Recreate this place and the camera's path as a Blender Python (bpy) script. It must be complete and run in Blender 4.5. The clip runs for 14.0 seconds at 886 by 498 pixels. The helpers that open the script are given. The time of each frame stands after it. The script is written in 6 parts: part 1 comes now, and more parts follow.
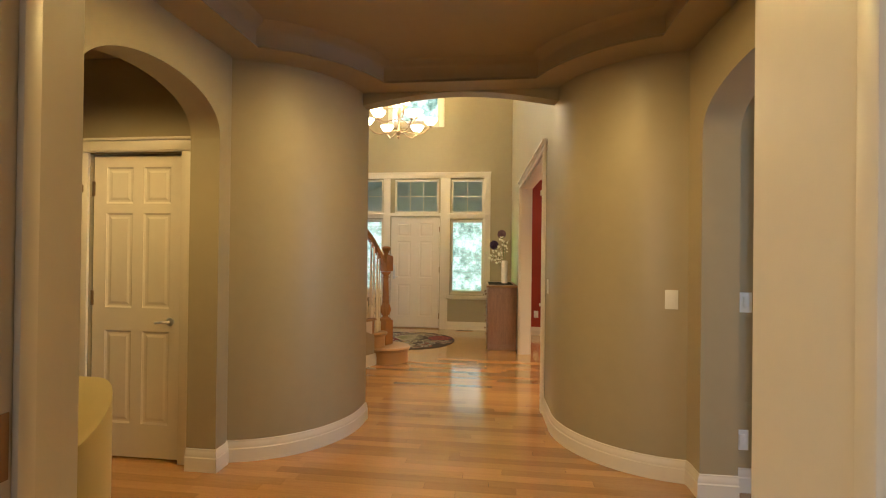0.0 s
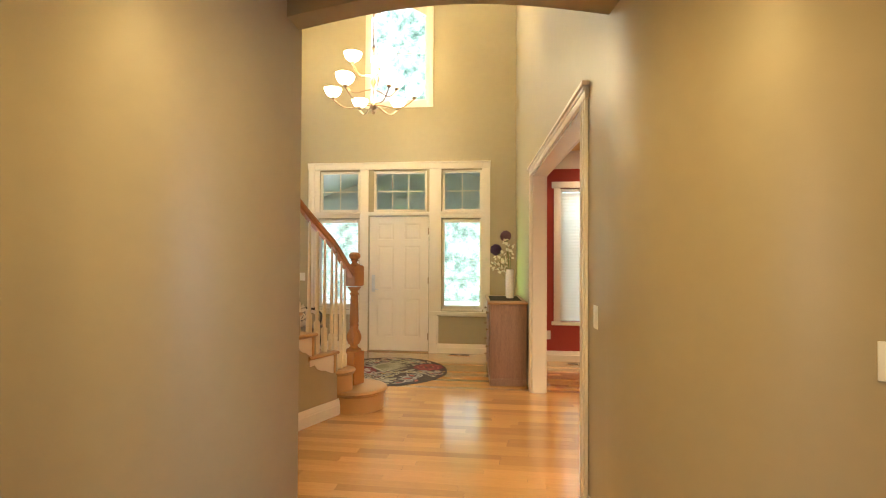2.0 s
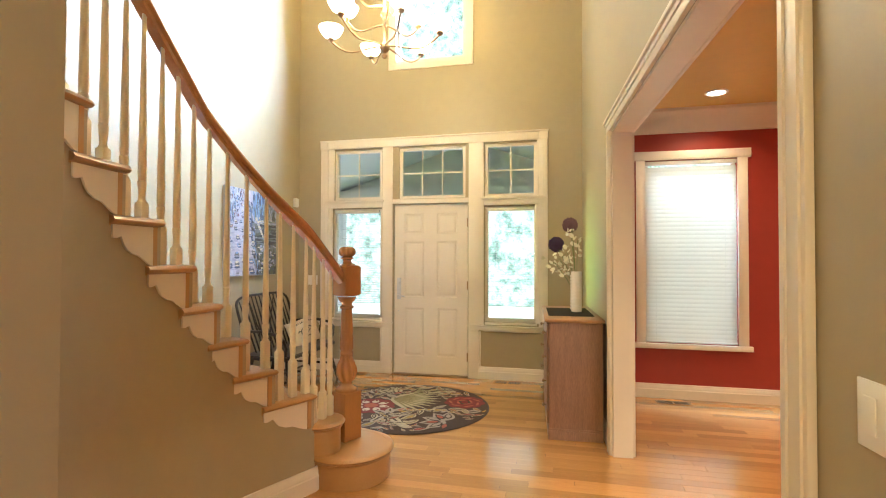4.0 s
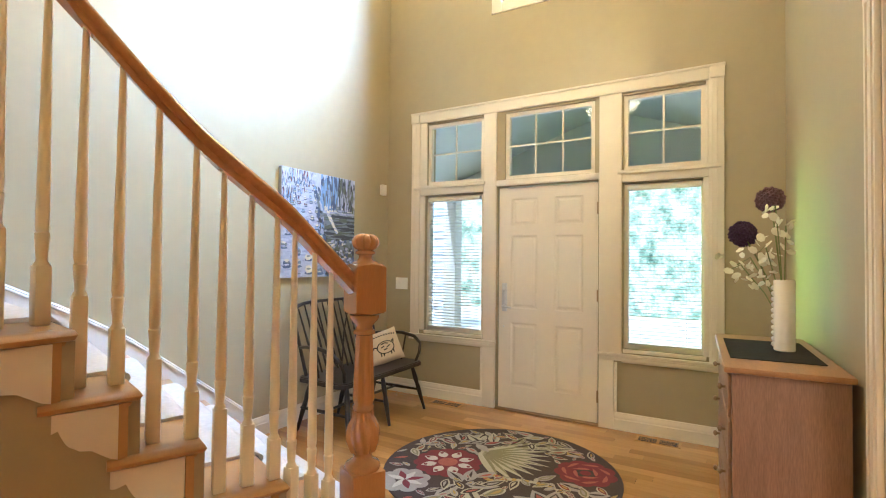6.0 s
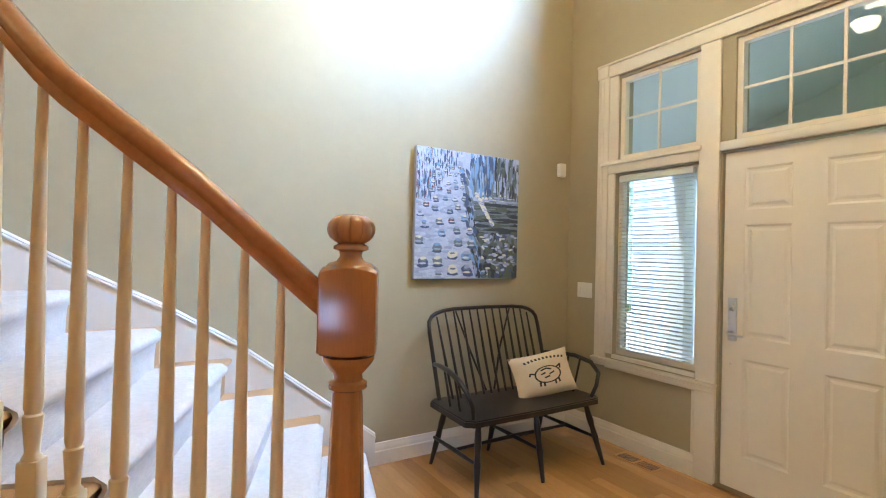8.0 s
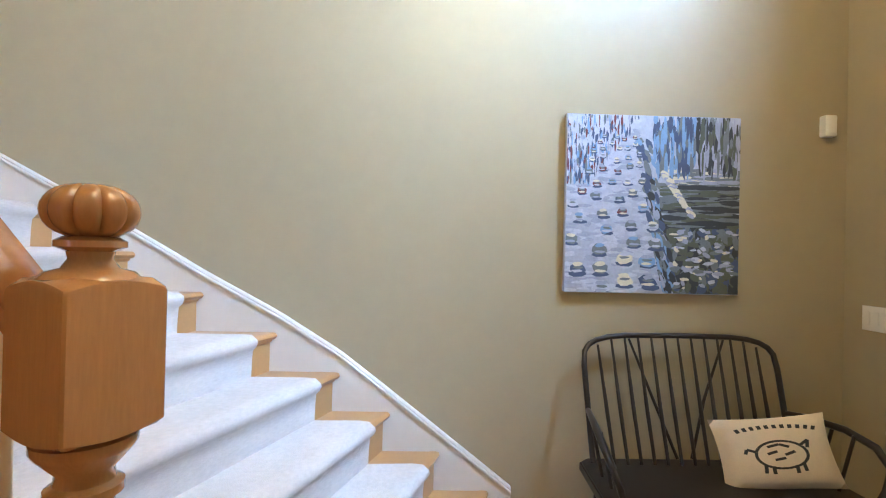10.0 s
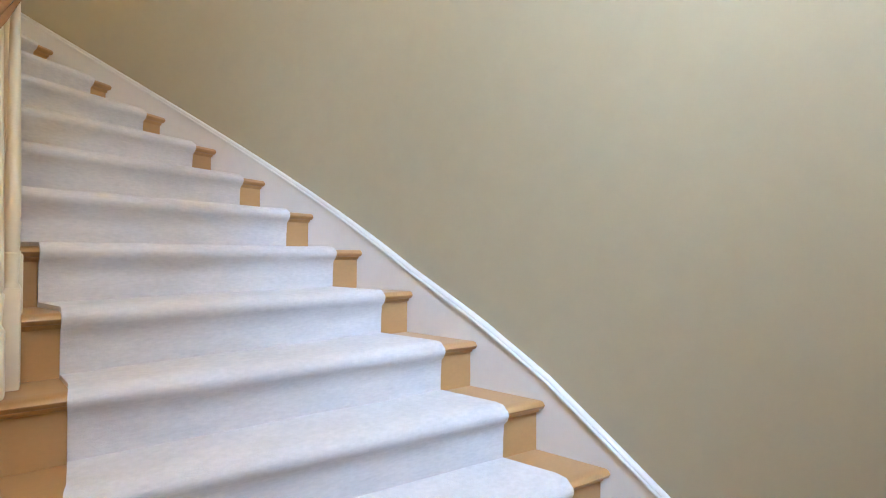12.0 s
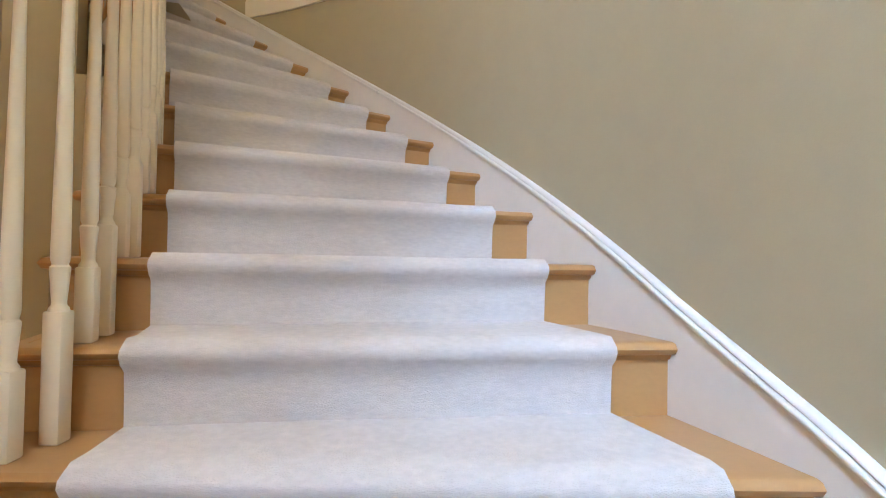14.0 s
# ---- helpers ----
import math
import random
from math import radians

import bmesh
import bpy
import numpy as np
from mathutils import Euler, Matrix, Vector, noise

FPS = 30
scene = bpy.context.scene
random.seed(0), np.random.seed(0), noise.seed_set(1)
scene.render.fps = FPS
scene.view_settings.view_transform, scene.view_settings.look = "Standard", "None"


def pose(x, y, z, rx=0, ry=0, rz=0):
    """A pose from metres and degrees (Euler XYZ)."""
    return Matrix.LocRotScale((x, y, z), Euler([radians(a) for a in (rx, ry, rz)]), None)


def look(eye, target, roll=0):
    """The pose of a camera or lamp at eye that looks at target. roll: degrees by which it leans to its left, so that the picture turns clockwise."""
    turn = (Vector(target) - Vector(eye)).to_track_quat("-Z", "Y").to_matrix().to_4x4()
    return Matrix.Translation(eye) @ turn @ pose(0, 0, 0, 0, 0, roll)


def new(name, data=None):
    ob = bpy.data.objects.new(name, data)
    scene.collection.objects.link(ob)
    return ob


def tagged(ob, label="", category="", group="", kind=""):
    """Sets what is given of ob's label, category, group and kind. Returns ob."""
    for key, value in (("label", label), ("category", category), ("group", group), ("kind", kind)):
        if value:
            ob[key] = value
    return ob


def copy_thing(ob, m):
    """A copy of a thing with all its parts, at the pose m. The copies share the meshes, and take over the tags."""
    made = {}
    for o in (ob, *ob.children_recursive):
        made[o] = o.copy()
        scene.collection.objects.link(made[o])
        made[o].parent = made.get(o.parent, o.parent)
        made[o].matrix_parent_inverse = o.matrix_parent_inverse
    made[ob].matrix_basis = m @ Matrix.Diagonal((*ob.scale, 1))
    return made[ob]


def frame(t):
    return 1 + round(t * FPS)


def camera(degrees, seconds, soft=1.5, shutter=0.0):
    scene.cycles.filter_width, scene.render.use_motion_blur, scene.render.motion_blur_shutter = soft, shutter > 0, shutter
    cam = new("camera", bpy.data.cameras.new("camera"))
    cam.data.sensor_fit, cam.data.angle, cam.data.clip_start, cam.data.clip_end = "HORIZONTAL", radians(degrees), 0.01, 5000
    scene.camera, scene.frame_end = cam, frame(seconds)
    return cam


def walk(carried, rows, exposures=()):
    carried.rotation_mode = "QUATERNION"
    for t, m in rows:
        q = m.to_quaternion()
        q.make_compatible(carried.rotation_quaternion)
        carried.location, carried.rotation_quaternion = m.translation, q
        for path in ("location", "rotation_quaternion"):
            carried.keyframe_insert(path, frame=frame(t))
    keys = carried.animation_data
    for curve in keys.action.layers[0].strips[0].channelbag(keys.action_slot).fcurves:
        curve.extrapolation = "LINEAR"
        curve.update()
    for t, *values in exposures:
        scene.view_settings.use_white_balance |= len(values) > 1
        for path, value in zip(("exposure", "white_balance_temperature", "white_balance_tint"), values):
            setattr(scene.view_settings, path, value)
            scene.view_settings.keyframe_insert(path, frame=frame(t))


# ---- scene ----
cam = camera(84.1, 14.0, soft=1.1)
PATH = [
    (0, (0.982, 0.575, 1.41), (0.733, 2.56, 1.422), 0.7),
    (0.5, (0.931, 0.999, 1.411), (0.705, 2.986, 1.428), 0.6),
    (1, (0.889, 1.358, 1.416), (0.676, 3.346, 1.451), 0.5),
    (1.5, (0.856, 1.764, 1.417), (0.645, 3.752, 1.463), 0.2),
    (2, (0.847, 2.181, 1.437), (0.622, 4.168, 1.469), 0.3),
    (2.5, (0.82, 2.572, 1.437), (0.583, 4.558, 1.46), 0.2),
    (5, (0.81, 4.585, 1.38), (0.116, 6.46, 1.428), 0.5),
    (5.5, (0.783, 4.939, 1.383), (-0.05, 6.757, 1.426), 0.6),
    (6, (0.748, 5.28, 1.372), (-0.258, 7.008, 1.415), 0.6),
    (6.5, (0.747, 5.596, 1.36), (-0.458, 7.191, 1.4), 0.9),
    (7, (0.707, 5.894, 1.383), (-0.686, 7.33, 1.405), 1.0),
    (9.5, (0.249, 7.162, 1.394), (-1.725, 7.485, 1.412), 1.8),
    (10, (0.114, 7.342, 1.397), (-1.886, 7.393, 1.409), 1.3),
    (10.5, (-0.032, 7.476, 1.369), (-2.016, 7.225, 1.388), 0.6),
    (11, (-0.17, 7.594, 1.397), (-2.088, 7.027, 1.37), 0.7),
    (11.5, (-0.31, 7.673, 1.348), (-2.119, 6.82, 1.371), 1.2),
    (12, (-0.607, 7.754, 1.36), (-2.191, 6.533, 1.371), 0.5),
    (12.5, (-0.905, 7.699, 1.343), (-2.223, 6.195, 1.361), 0.2),
    (13, (-1.09, 7.589, 1.348), (-2.178, 5.91, 1.364), 0.2),
    (13.5, (-1.266, 7.419, 1.35), (-2.12, 5.61, 1.382), 0.5),
    (14, (-1.415, 7.248, 1.377), (-2.005, 5.338, 1.416), 1.0),
]
walk(cam, [(t, look(eye, target, roll)) for t, eye, target, roll in PATH],
     exposures=[(0, 0.0, 5950, 10), (0.8, 0.18, 5950, 10), (1.5, 0.36, 5900, 10), (2.5, 0.56, 5800, 10), (5, 0.54, 5350, 10), (7, 0.36, 5100, 10), (9.5, 0.18, 5200, 10), (11.5, 0.06, 5300, 10), (12.5, 0.0, 5400, 11), (14, 0.0, 5500, 12)])

# ---- world and lights ----
world = bpy.data.worlds.new("world")
scene.world = world
world.use_nodes = True
wn = world.node_tree.nodes
sky = wn.new("ShaderNodeTexSky")
sky.sky_type = "NISHITA"
sky.sun_disc = False
sky.sun_elevation = radians(48)
sky.sun_rotation = radians(200)
world.node_tree.links.new(sky.outputs[0], wn["Background"].inputs[0])
wn["Background"].inputs[1].default_value = 0.12


def area(name, m, sx, sy, watts, color, spread=180):
    lamp = bpy.data.lights.new(name, "AREA")
    lamp.shape, lamp.size, lamp.size_y, lamp.energy, lamp.color = "RECTANGLE", sx, sy, watts, color
    lamp.spread = radians(spread)
    ob = new(name, lamp)
    ob.matrix_world = m
    return ob


def point(name, at, watts, color, radius=0.04):
    lamp = bpy.data.lights.new(name, "POINT")
    lamp.energy, lamp.color, lamp.shadow_soft_size = watts, color, radius
    ob = new(name, lamp)
    ob.location = at
    return ob


def spot(name, at, target, watts, color, degrees=95, blend=0.6):
    lamp = bpy.data.lights.new(name, "SPOT")
    lamp.energy, lamp.color, lamp.spot_size, lamp.spot_blend, lamp.shadow_soft_size = watts, color, radians(degrees), blend, 0.05
    ob = new(name, lamp)
    ob.matrix_world = look(at, target)
    return ob


DAY = (0.61, 0.77, 1.0)
WARM = (1.0, 0.70, 0.30)
AMBER = (1.0, 0.71, 0.25)
HALL = (1.0, 0.66, 0.22)
sun_data = bpy.data.lights.new("sun", "SUN")
sun_data.energy, sun_data.angle, sun_data.color = 5.0, radians(0.6), (1.0, 0.96, 0.90)
new("sun", sun_data).matrix_world = look((0, 0, 10), (1.5, 5.0, 0))
# sky light from outside the upper and dining windows
area("upper_window_sky", look((0.75, 10.5, 5.6), (-0.75, 9.2, 4.5)), 2.1, 3.2, 4000, (0.55, 0.75, 1.0))
area("dining_window_sky", look((2.12, 9.42, 1.45), (2.12, 5.0, 1.2)), 0.8, 1.8, 13.0, (0.90, 0.96, 1.0))
# Added daylight fill through the east arch; the kitchen window is assumed, unseen.
area("kitchen_fill", look((5.45, 2.2, 1.6), (2.2, 2.6, 1.3)), 1.4, 1.4, 50, DAY)
# Added warm fill for the near doorway jambs; this room's window is assumed.
area("start_room_fill", look((-0.5, -1.98, 1.6), (1.2, 2.0, 1.4)), 1.8, 1.2, 42, (1.0, 0.86, 0.70))
# Added green lamp hidden behind the door, for light off the shrubs.
area("foliage_bounce_fill", look((-0.78, 10.2, 1.35), (1.15, 8.55, 1.25)), 0.7, 1.2, 16, (0.60, 1.0, 0.20), 75)
# lamps
for px, py in ((-0.36, 3.66), (1.66, 3.70), (1.16, 4.20)):
    spot("hall_can_lamp", (px, py, 2.64), (px, py, 0), 6, WARM, 70, 0.9)
# Added wide fill under the tray; no fixtures, positions are assumed.
for px, py in ((0.3, 2.9), (1.05, 2.9), (0.25, 1.86)):
    spot("tray_fill_lamp", (px, py, 2.81), (px, py, 0), 41, HALL, 174, 0.5)
# Added fill on the closet door, with no fixture in the side hall.
spot("side_hall_fill_lamp", (-1.55, 2.7, 2.62), (-1.5, 2.95, 0), 54, HALL, 140, 0.8)
# Only the first has a fixture; the other three are added fill, unseen.
for px, py, watts in ((2.22, 8.63, 60), (4.3, 8.3, 190), (2.25, 5.2, 160), (4.3, 5.2, 200)):
    spot("dining_can_lamp", (px, py, 2.88), (px, py, 0), watts, (1.0, 0.74, 0.40), 140, 0.8)
# Added warm fill above the unseen landing, for the upper stair wall.
for px, py in ((0.6, 3.2), (0.6, 1.8)):
    point("landing_fill_lamp", (px, py, 5.3), 36, AMBER, 0.1)


# ---- materials ----
def mat(name, color, rough=0.5, metal=0.0, vary=0.08, scale=4.0, bump=0.0, bump_scale=120.0, coat=0.0, grain=None, randomize=0.0, emit=None, emit_strength=0.0, islands=0.0):
    m = bpy.data.materials.new(name)
    m.use_nodes = True
    n, l = m.node_tree.nodes, m.node_tree.links
    b = n["Principled BSDF"]
    b.inputs["Roughness"].default_value = rough
    b.inputs["Metallic"].default_value = metal
    b.inputs["Coat Weight"].default_value = coat
    b.inputs["Coat Roughness"].default_value = 0.12
    tc = n.new("ShaderNodeTexCoord")
    mp = n.new("ShaderNodeMapping")
    l.new(tc.outputs["Object"], mp.inputs["Vector"])
    if grain:
        mp.inputs["Scale"].default_value = grain
    no = n.new("ShaderNodeTexNoise")
    no.inputs["Scale"].default_value = scale
    no.inputs["Detail"].default_value = 5.0
    no.inputs["Roughness"].default_value = 0.6
    l.new(mp.outputs[0], no.inputs["Vector"])
    fine = n.new("ShaderNodeTexNoise")
    fine.inputs["Scale"].default_value = scale * 7.3
    fine.inputs["Detail"].default_value = 3.0
    l.new(mp.outputs[0], fine.inputs["Vector"])
    add = n.new("ShaderNodeMath")
    add.operation = "ADD"
    l.new(no.outputs[0], add.inputs[0])
    l.new(fine.outputs[0], add.inputs[1])
    mr = n.new("ShaderNodeMapRange")
    mr.inputs["From Min"].default_value, mr.inputs["From Max"].default_value = 0.6, 1.4
    mr.inputs["To Min"].default_value, mr.inputs["To Max"].default_value = 1 - vary, 1 + vary
    l.new(add.outputs[0], mr.inputs["Value"])
    value = mr.outputs[0]
    if randomize or islands:
        src = n.new("ShaderNodeObjectInfo").outputs["Random"] if randomize else n.new("ShaderNodeNewGeometry").outputs["Random Per Island"]
        r = n.new("ShaderNodeMapRange")
        amount = randomize or islands
        r.inputs["To Min"].default_value, r.inputs["To Max"].default_value = 1 - amount, 1 + amount
        l.new(src, r.inputs["Value"])
        mul = n.new("ShaderNodeMath")
        mul.operation = "MULTIPLY"
        l.new(value, mul.inputs[0])
        l.new(r.outputs[0], mul.inputs[1])
        value = mul.outputs[0]
    hsv = n.new("ShaderNodeHueSaturation")
    hsv.inputs["Color"].default_value = (*color, 1)
    l.new(value, hsv.inputs["Value"])
    l.new(hsv.outputs[0], b.inputs["Base Color"])
    rr = n.new("ShaderNodeMapRange")
    rr.inputs["To Min"].default_value, rr.inputs["To Max"].default_value = max(0.02, rough - 0.06), min(1.0, rough + 0.06)
    l.new(no.outputs[0], rr.inputs["Value"])
    l.new(rr.outputs[0], b.inputs["Roughness"])
    if bump:
        bn = n.new("ShaderNodeTexNoise")
        bn.inputs["Scale"].default_value = bump_scale
        bn.inputs["Detail"].default_value = 3.0
        l.new(mp.outputs[0] if grain else tc.outputs["Object"], bn.inputs["Vector"])
        bp = n.new("ShaderNodeBump")
        bp.inputs["Strength"].default_value = bump
        bp.inputs["Distance"].default_value = 0.004
        l.new(bn.outputs[0], bp.inputs["Height"])
        l.new(bp.outputs[0], b.inputs["Normal"])
    if emit:
        b.inputs["Emission Color"].default_value = (*emit, 1)
        b.inputs["Emission Strength"].default_value = emit_strength
    return m


WALL = mat("olive_wall_paint", (0.40, 0.338, 0.212), 0.42, vary=0.03, scale=1.5, bump=0.06, bump_scale=260)
CEIL = mat("ceiling_paint", (0.36, 0.29, 0.19), 0.5, vary=0.03, scale=1.5, bump=0.06, bump_scale=260)
FOYER_CEIL = mat("pale_ceiling_paint", (0.52, 0.47, 0.36), 0.7, vary=0.03)
RED = mat("red_wall_paint", (0.33, 0.035, 0.02), 0.5, vary=0.05, scale=1.5, bump=0.06, bump_scale=260)
OCHRE = mat("ochre_ceiling_paint", (0.70, 0.47, 0.14), 0.6, vary=0.04, scale=1.5)
TRIM = mat("cream_trim_paint", (0.78, 0.71, 0.60), 0.32, vary=0.02, scale=3, bump=0.02, bump_scale=90)
DOORPAINT = mat("cream_door_paint", (0.78, 0.71, 0.61), 0.35, vary=0.02, scale=3, bump=0.03, bump_scale=70)
SKIRTCAP = mat("skirt_cap_paint", (0.74, 0.72, 0.69), 0.3, vary=0.02, scale=3)
SKIRT = mat("stair_skirt_paint", (0.72, 0.68, 0.64), 0.4, vary=0.03, scale=3)
OAK = mat("oak_floor", (0.47, 0.245, 0.08), 0.16, vary=0.14, scale=3.0, bump=0.03, bump_scale=30, grain=(1.2, 14, 14), randomize=0.22, coat=0.8)
OAKS = mat("oak_floor_far", (0.47, 0.245, 0.08), 0.16, vary=0.14, scale=3.0, bump=0.03, bump_scale=30, grain=(1.2, 14, 14), islands=0.22, coat=0.8)
STAIRWOOD = mat("stair_oak", (0.47, 0.265, 0.10), 0.32, vary=0.05, scale=4.0, grain=(1.5, 3, 3), coat=0.15)
POSTWOOD = mat("newel_oak", (0.41, 0.18, 0.052), 0.17, vary=0.10, scale=3.0, grain=(12, 12, 1.4), coat=0.4)
BALUSTER = mat("baluster_paint", (0.80, 0.70, 0.50), 0.35, vary=0.04, scale=4)
CARPET = mat("runner_carpet", (0.67, 0.63, 0.615), 0.95, vary=0.11, scale=6, bump=0.6, bump_scale=210, grain=(1, 1, 3.0))
BLACK = mat("black_brown_paint", (0.018, 0.012, 0.009), 0.3, vary=0.3, scale=8)
CHEST = mat("chest_wood", (0.30, 0.175, 0.125), 0.42, vary=0.28, scale=2.5, bump=0.08, bump_scale=20, grain=(12, 12, 1.3))
CHESTTOP = mat("chest_top_wood", (0.35, 0.185, 0.08), 0.35, vary=0.2, scale=2.5, grain=(12, 1.3, 12))
METAL = mat("brushed_nickel", (0.66, 0.67, 0.70), 0.32, metal=1.0, vary=0.05)
BRASS = mat("antique_bronze", (0.34, 0.24, 0.15), 0.35, metal=1.0, vary=0.1)
PLASTIC = mat("white_plastic", (0.82, 0.80, 0.74), 0.35, vary=0.01)
CERAMIC = mat("white_ceramic", (0.85, 0.82, 0.78), 0.2, vary=0.02)
SLATE = mat("dark_runner_cloth", (0.036, 0.034, 0.034), 1.0, vary=0.3, scale=9)
SLATE.node_tree.nodes["Principled BSDF"].inputs["Specular IOR Level"].default_value = 0.1
PURPLE = mat("dark_purple_petals", (0.055, 0.025, 0.09), 0.8, vary=0.5, scale=60)
MAUVE = mat("mauve_petals", (0.16, 0.085, 0.11), 0.8, vary=0.5, scale=60)
PETAL = mat("cream_petals", (0.80, 0.78, 0.62), 0.6, vary=0.08, scale=20)
STEM = mat("stem_green", (0.16, 0.20, 0.07), 0.6, vary=0.2, scale=20)
CUSHION = mat("cushion_linen", (0.66, 0.54, 0.38), 0.9, vary=0.06, scale=30, bump=0.3, bump_scale=500)
PRINT = mat("black_print", (0.04, 0.04, 0.04), 0.9, vary=0.2, scale=30)
BLIND = mat("blind_slat", (0.66, 0.66, 0.60), 0.5, vary=0.02)
VENT = mat("wood_vent", (0.22, 0.12, 0.05), 0.4, vary=0.1)
PINE = mat("pine_hutch_wood", (0.36, 0.15, 0.055), 0.35, vary=0.22, scale=3, grain=(10, 10, 1.4))
PALEWOOD = mat("pale_chair_wood", (0.55, 0.34, 0.18), 0.4, vary=0.15, scale=3, grain=(10, 10, 1.4))
DARKGLASS = mat("dark_glass", (0.03, 0.05, 0.05), 0.08, vary=0.1)
DARK = mat("dark_gap", (0.01, 0.01, 0.01), 0.8, vary=0.0)
SHADE = mat("frosted_shade", (0.9, 0.86, 0.78), 0.3, vary=0.02, emit=(1.0, 0.74, 0.40), emit_strength=19.0)
CANLENS = mat("can_lens", (0.9, 0.9, 0.85), 0.4, vary=0.0, emit=(1.0, 0.85, 0.62), emit_strength=8.0)
PORCH = mat("porch_paint", (0.62, 0.64, 0.66), 0.6, vary=0.05)
PORCHWHITE = mat("porch_white", (0.75, 0.76, 0.76), 0.6, vary=0.03)
CONCRETE = mat("porch_concrete", (0.45, 0.44, 0.42), 0.8, vary=0.1, bump=0.2)
# Wall paint brightened to pale yellow: the lamplight is in the colour.
LAMPLIT_WALL = mat("half_wall_lamplit_paint", (0.66, 0.56, 0.30), 0.45, vary=0.03, scale=1.5, bump=0.06, bump_scale=260)


def glass_material():
    m = bpy.data.materials.new("window_glass")
    m.use_nodes = True
    b = m.node_tree.nodes["Principled BSDF"]
    b.inputs["Transmission Weight"].default_value = 1.0
    b.inputs["Roughness"].default_value = 0.0
    b.inputs["IOR"].default_value = 1.45
    b.inputs["Base Color"].default_value = (0.95, 0.98, 0.97, 1)
    return m


GLASS = glass_material()


def lit_blind_material():
    """Thin slats that let daylight glow through."""
    m = bpy.data.materials.new("translucent_slat")
    m.use_nodes = True
    n, l = m.node_tree.nodes, m.node_tree.links
    b = n["Principled BSDF"]
    b.inputs["Base Color"].default_value = (0.70, 0.69, 0.62, 1)
    b.inputs["Roughness"].default_value = 0.5
    t = n.new("ShaderNodeBsdfTranslucent")
    t.inputs["Color"].default_value = (0.85, 0.82, 0.72, 1)
    x = n.new("ShaderNodeMixShader")
    x.inputs[0].default_value = 0.5
    l.new(b.outputs[0], x.inputs[1])
    l.new(t.outputs[0], x.inputs[2])
    l.new(x.outputs[0], n["Material Output"].inputs["Surface"])
    return m


LITBLIND = lit_blind_material()


# Foliage pattern that glows by itself; its sunlit brightness is emission.
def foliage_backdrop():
    m = bpy.data.materials.new("glowing_foliage")
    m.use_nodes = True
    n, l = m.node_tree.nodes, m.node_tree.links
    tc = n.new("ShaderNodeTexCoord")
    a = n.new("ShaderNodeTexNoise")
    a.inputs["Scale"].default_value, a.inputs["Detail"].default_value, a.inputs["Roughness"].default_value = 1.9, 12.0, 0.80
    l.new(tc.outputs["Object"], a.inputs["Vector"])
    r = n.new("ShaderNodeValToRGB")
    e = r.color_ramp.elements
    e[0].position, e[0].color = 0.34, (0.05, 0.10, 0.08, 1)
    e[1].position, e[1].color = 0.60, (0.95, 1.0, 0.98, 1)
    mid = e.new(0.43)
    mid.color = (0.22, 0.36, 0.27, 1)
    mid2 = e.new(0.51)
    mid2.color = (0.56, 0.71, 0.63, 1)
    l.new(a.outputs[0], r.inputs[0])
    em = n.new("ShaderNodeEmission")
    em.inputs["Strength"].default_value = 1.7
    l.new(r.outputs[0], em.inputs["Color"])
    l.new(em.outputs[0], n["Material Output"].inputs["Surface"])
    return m


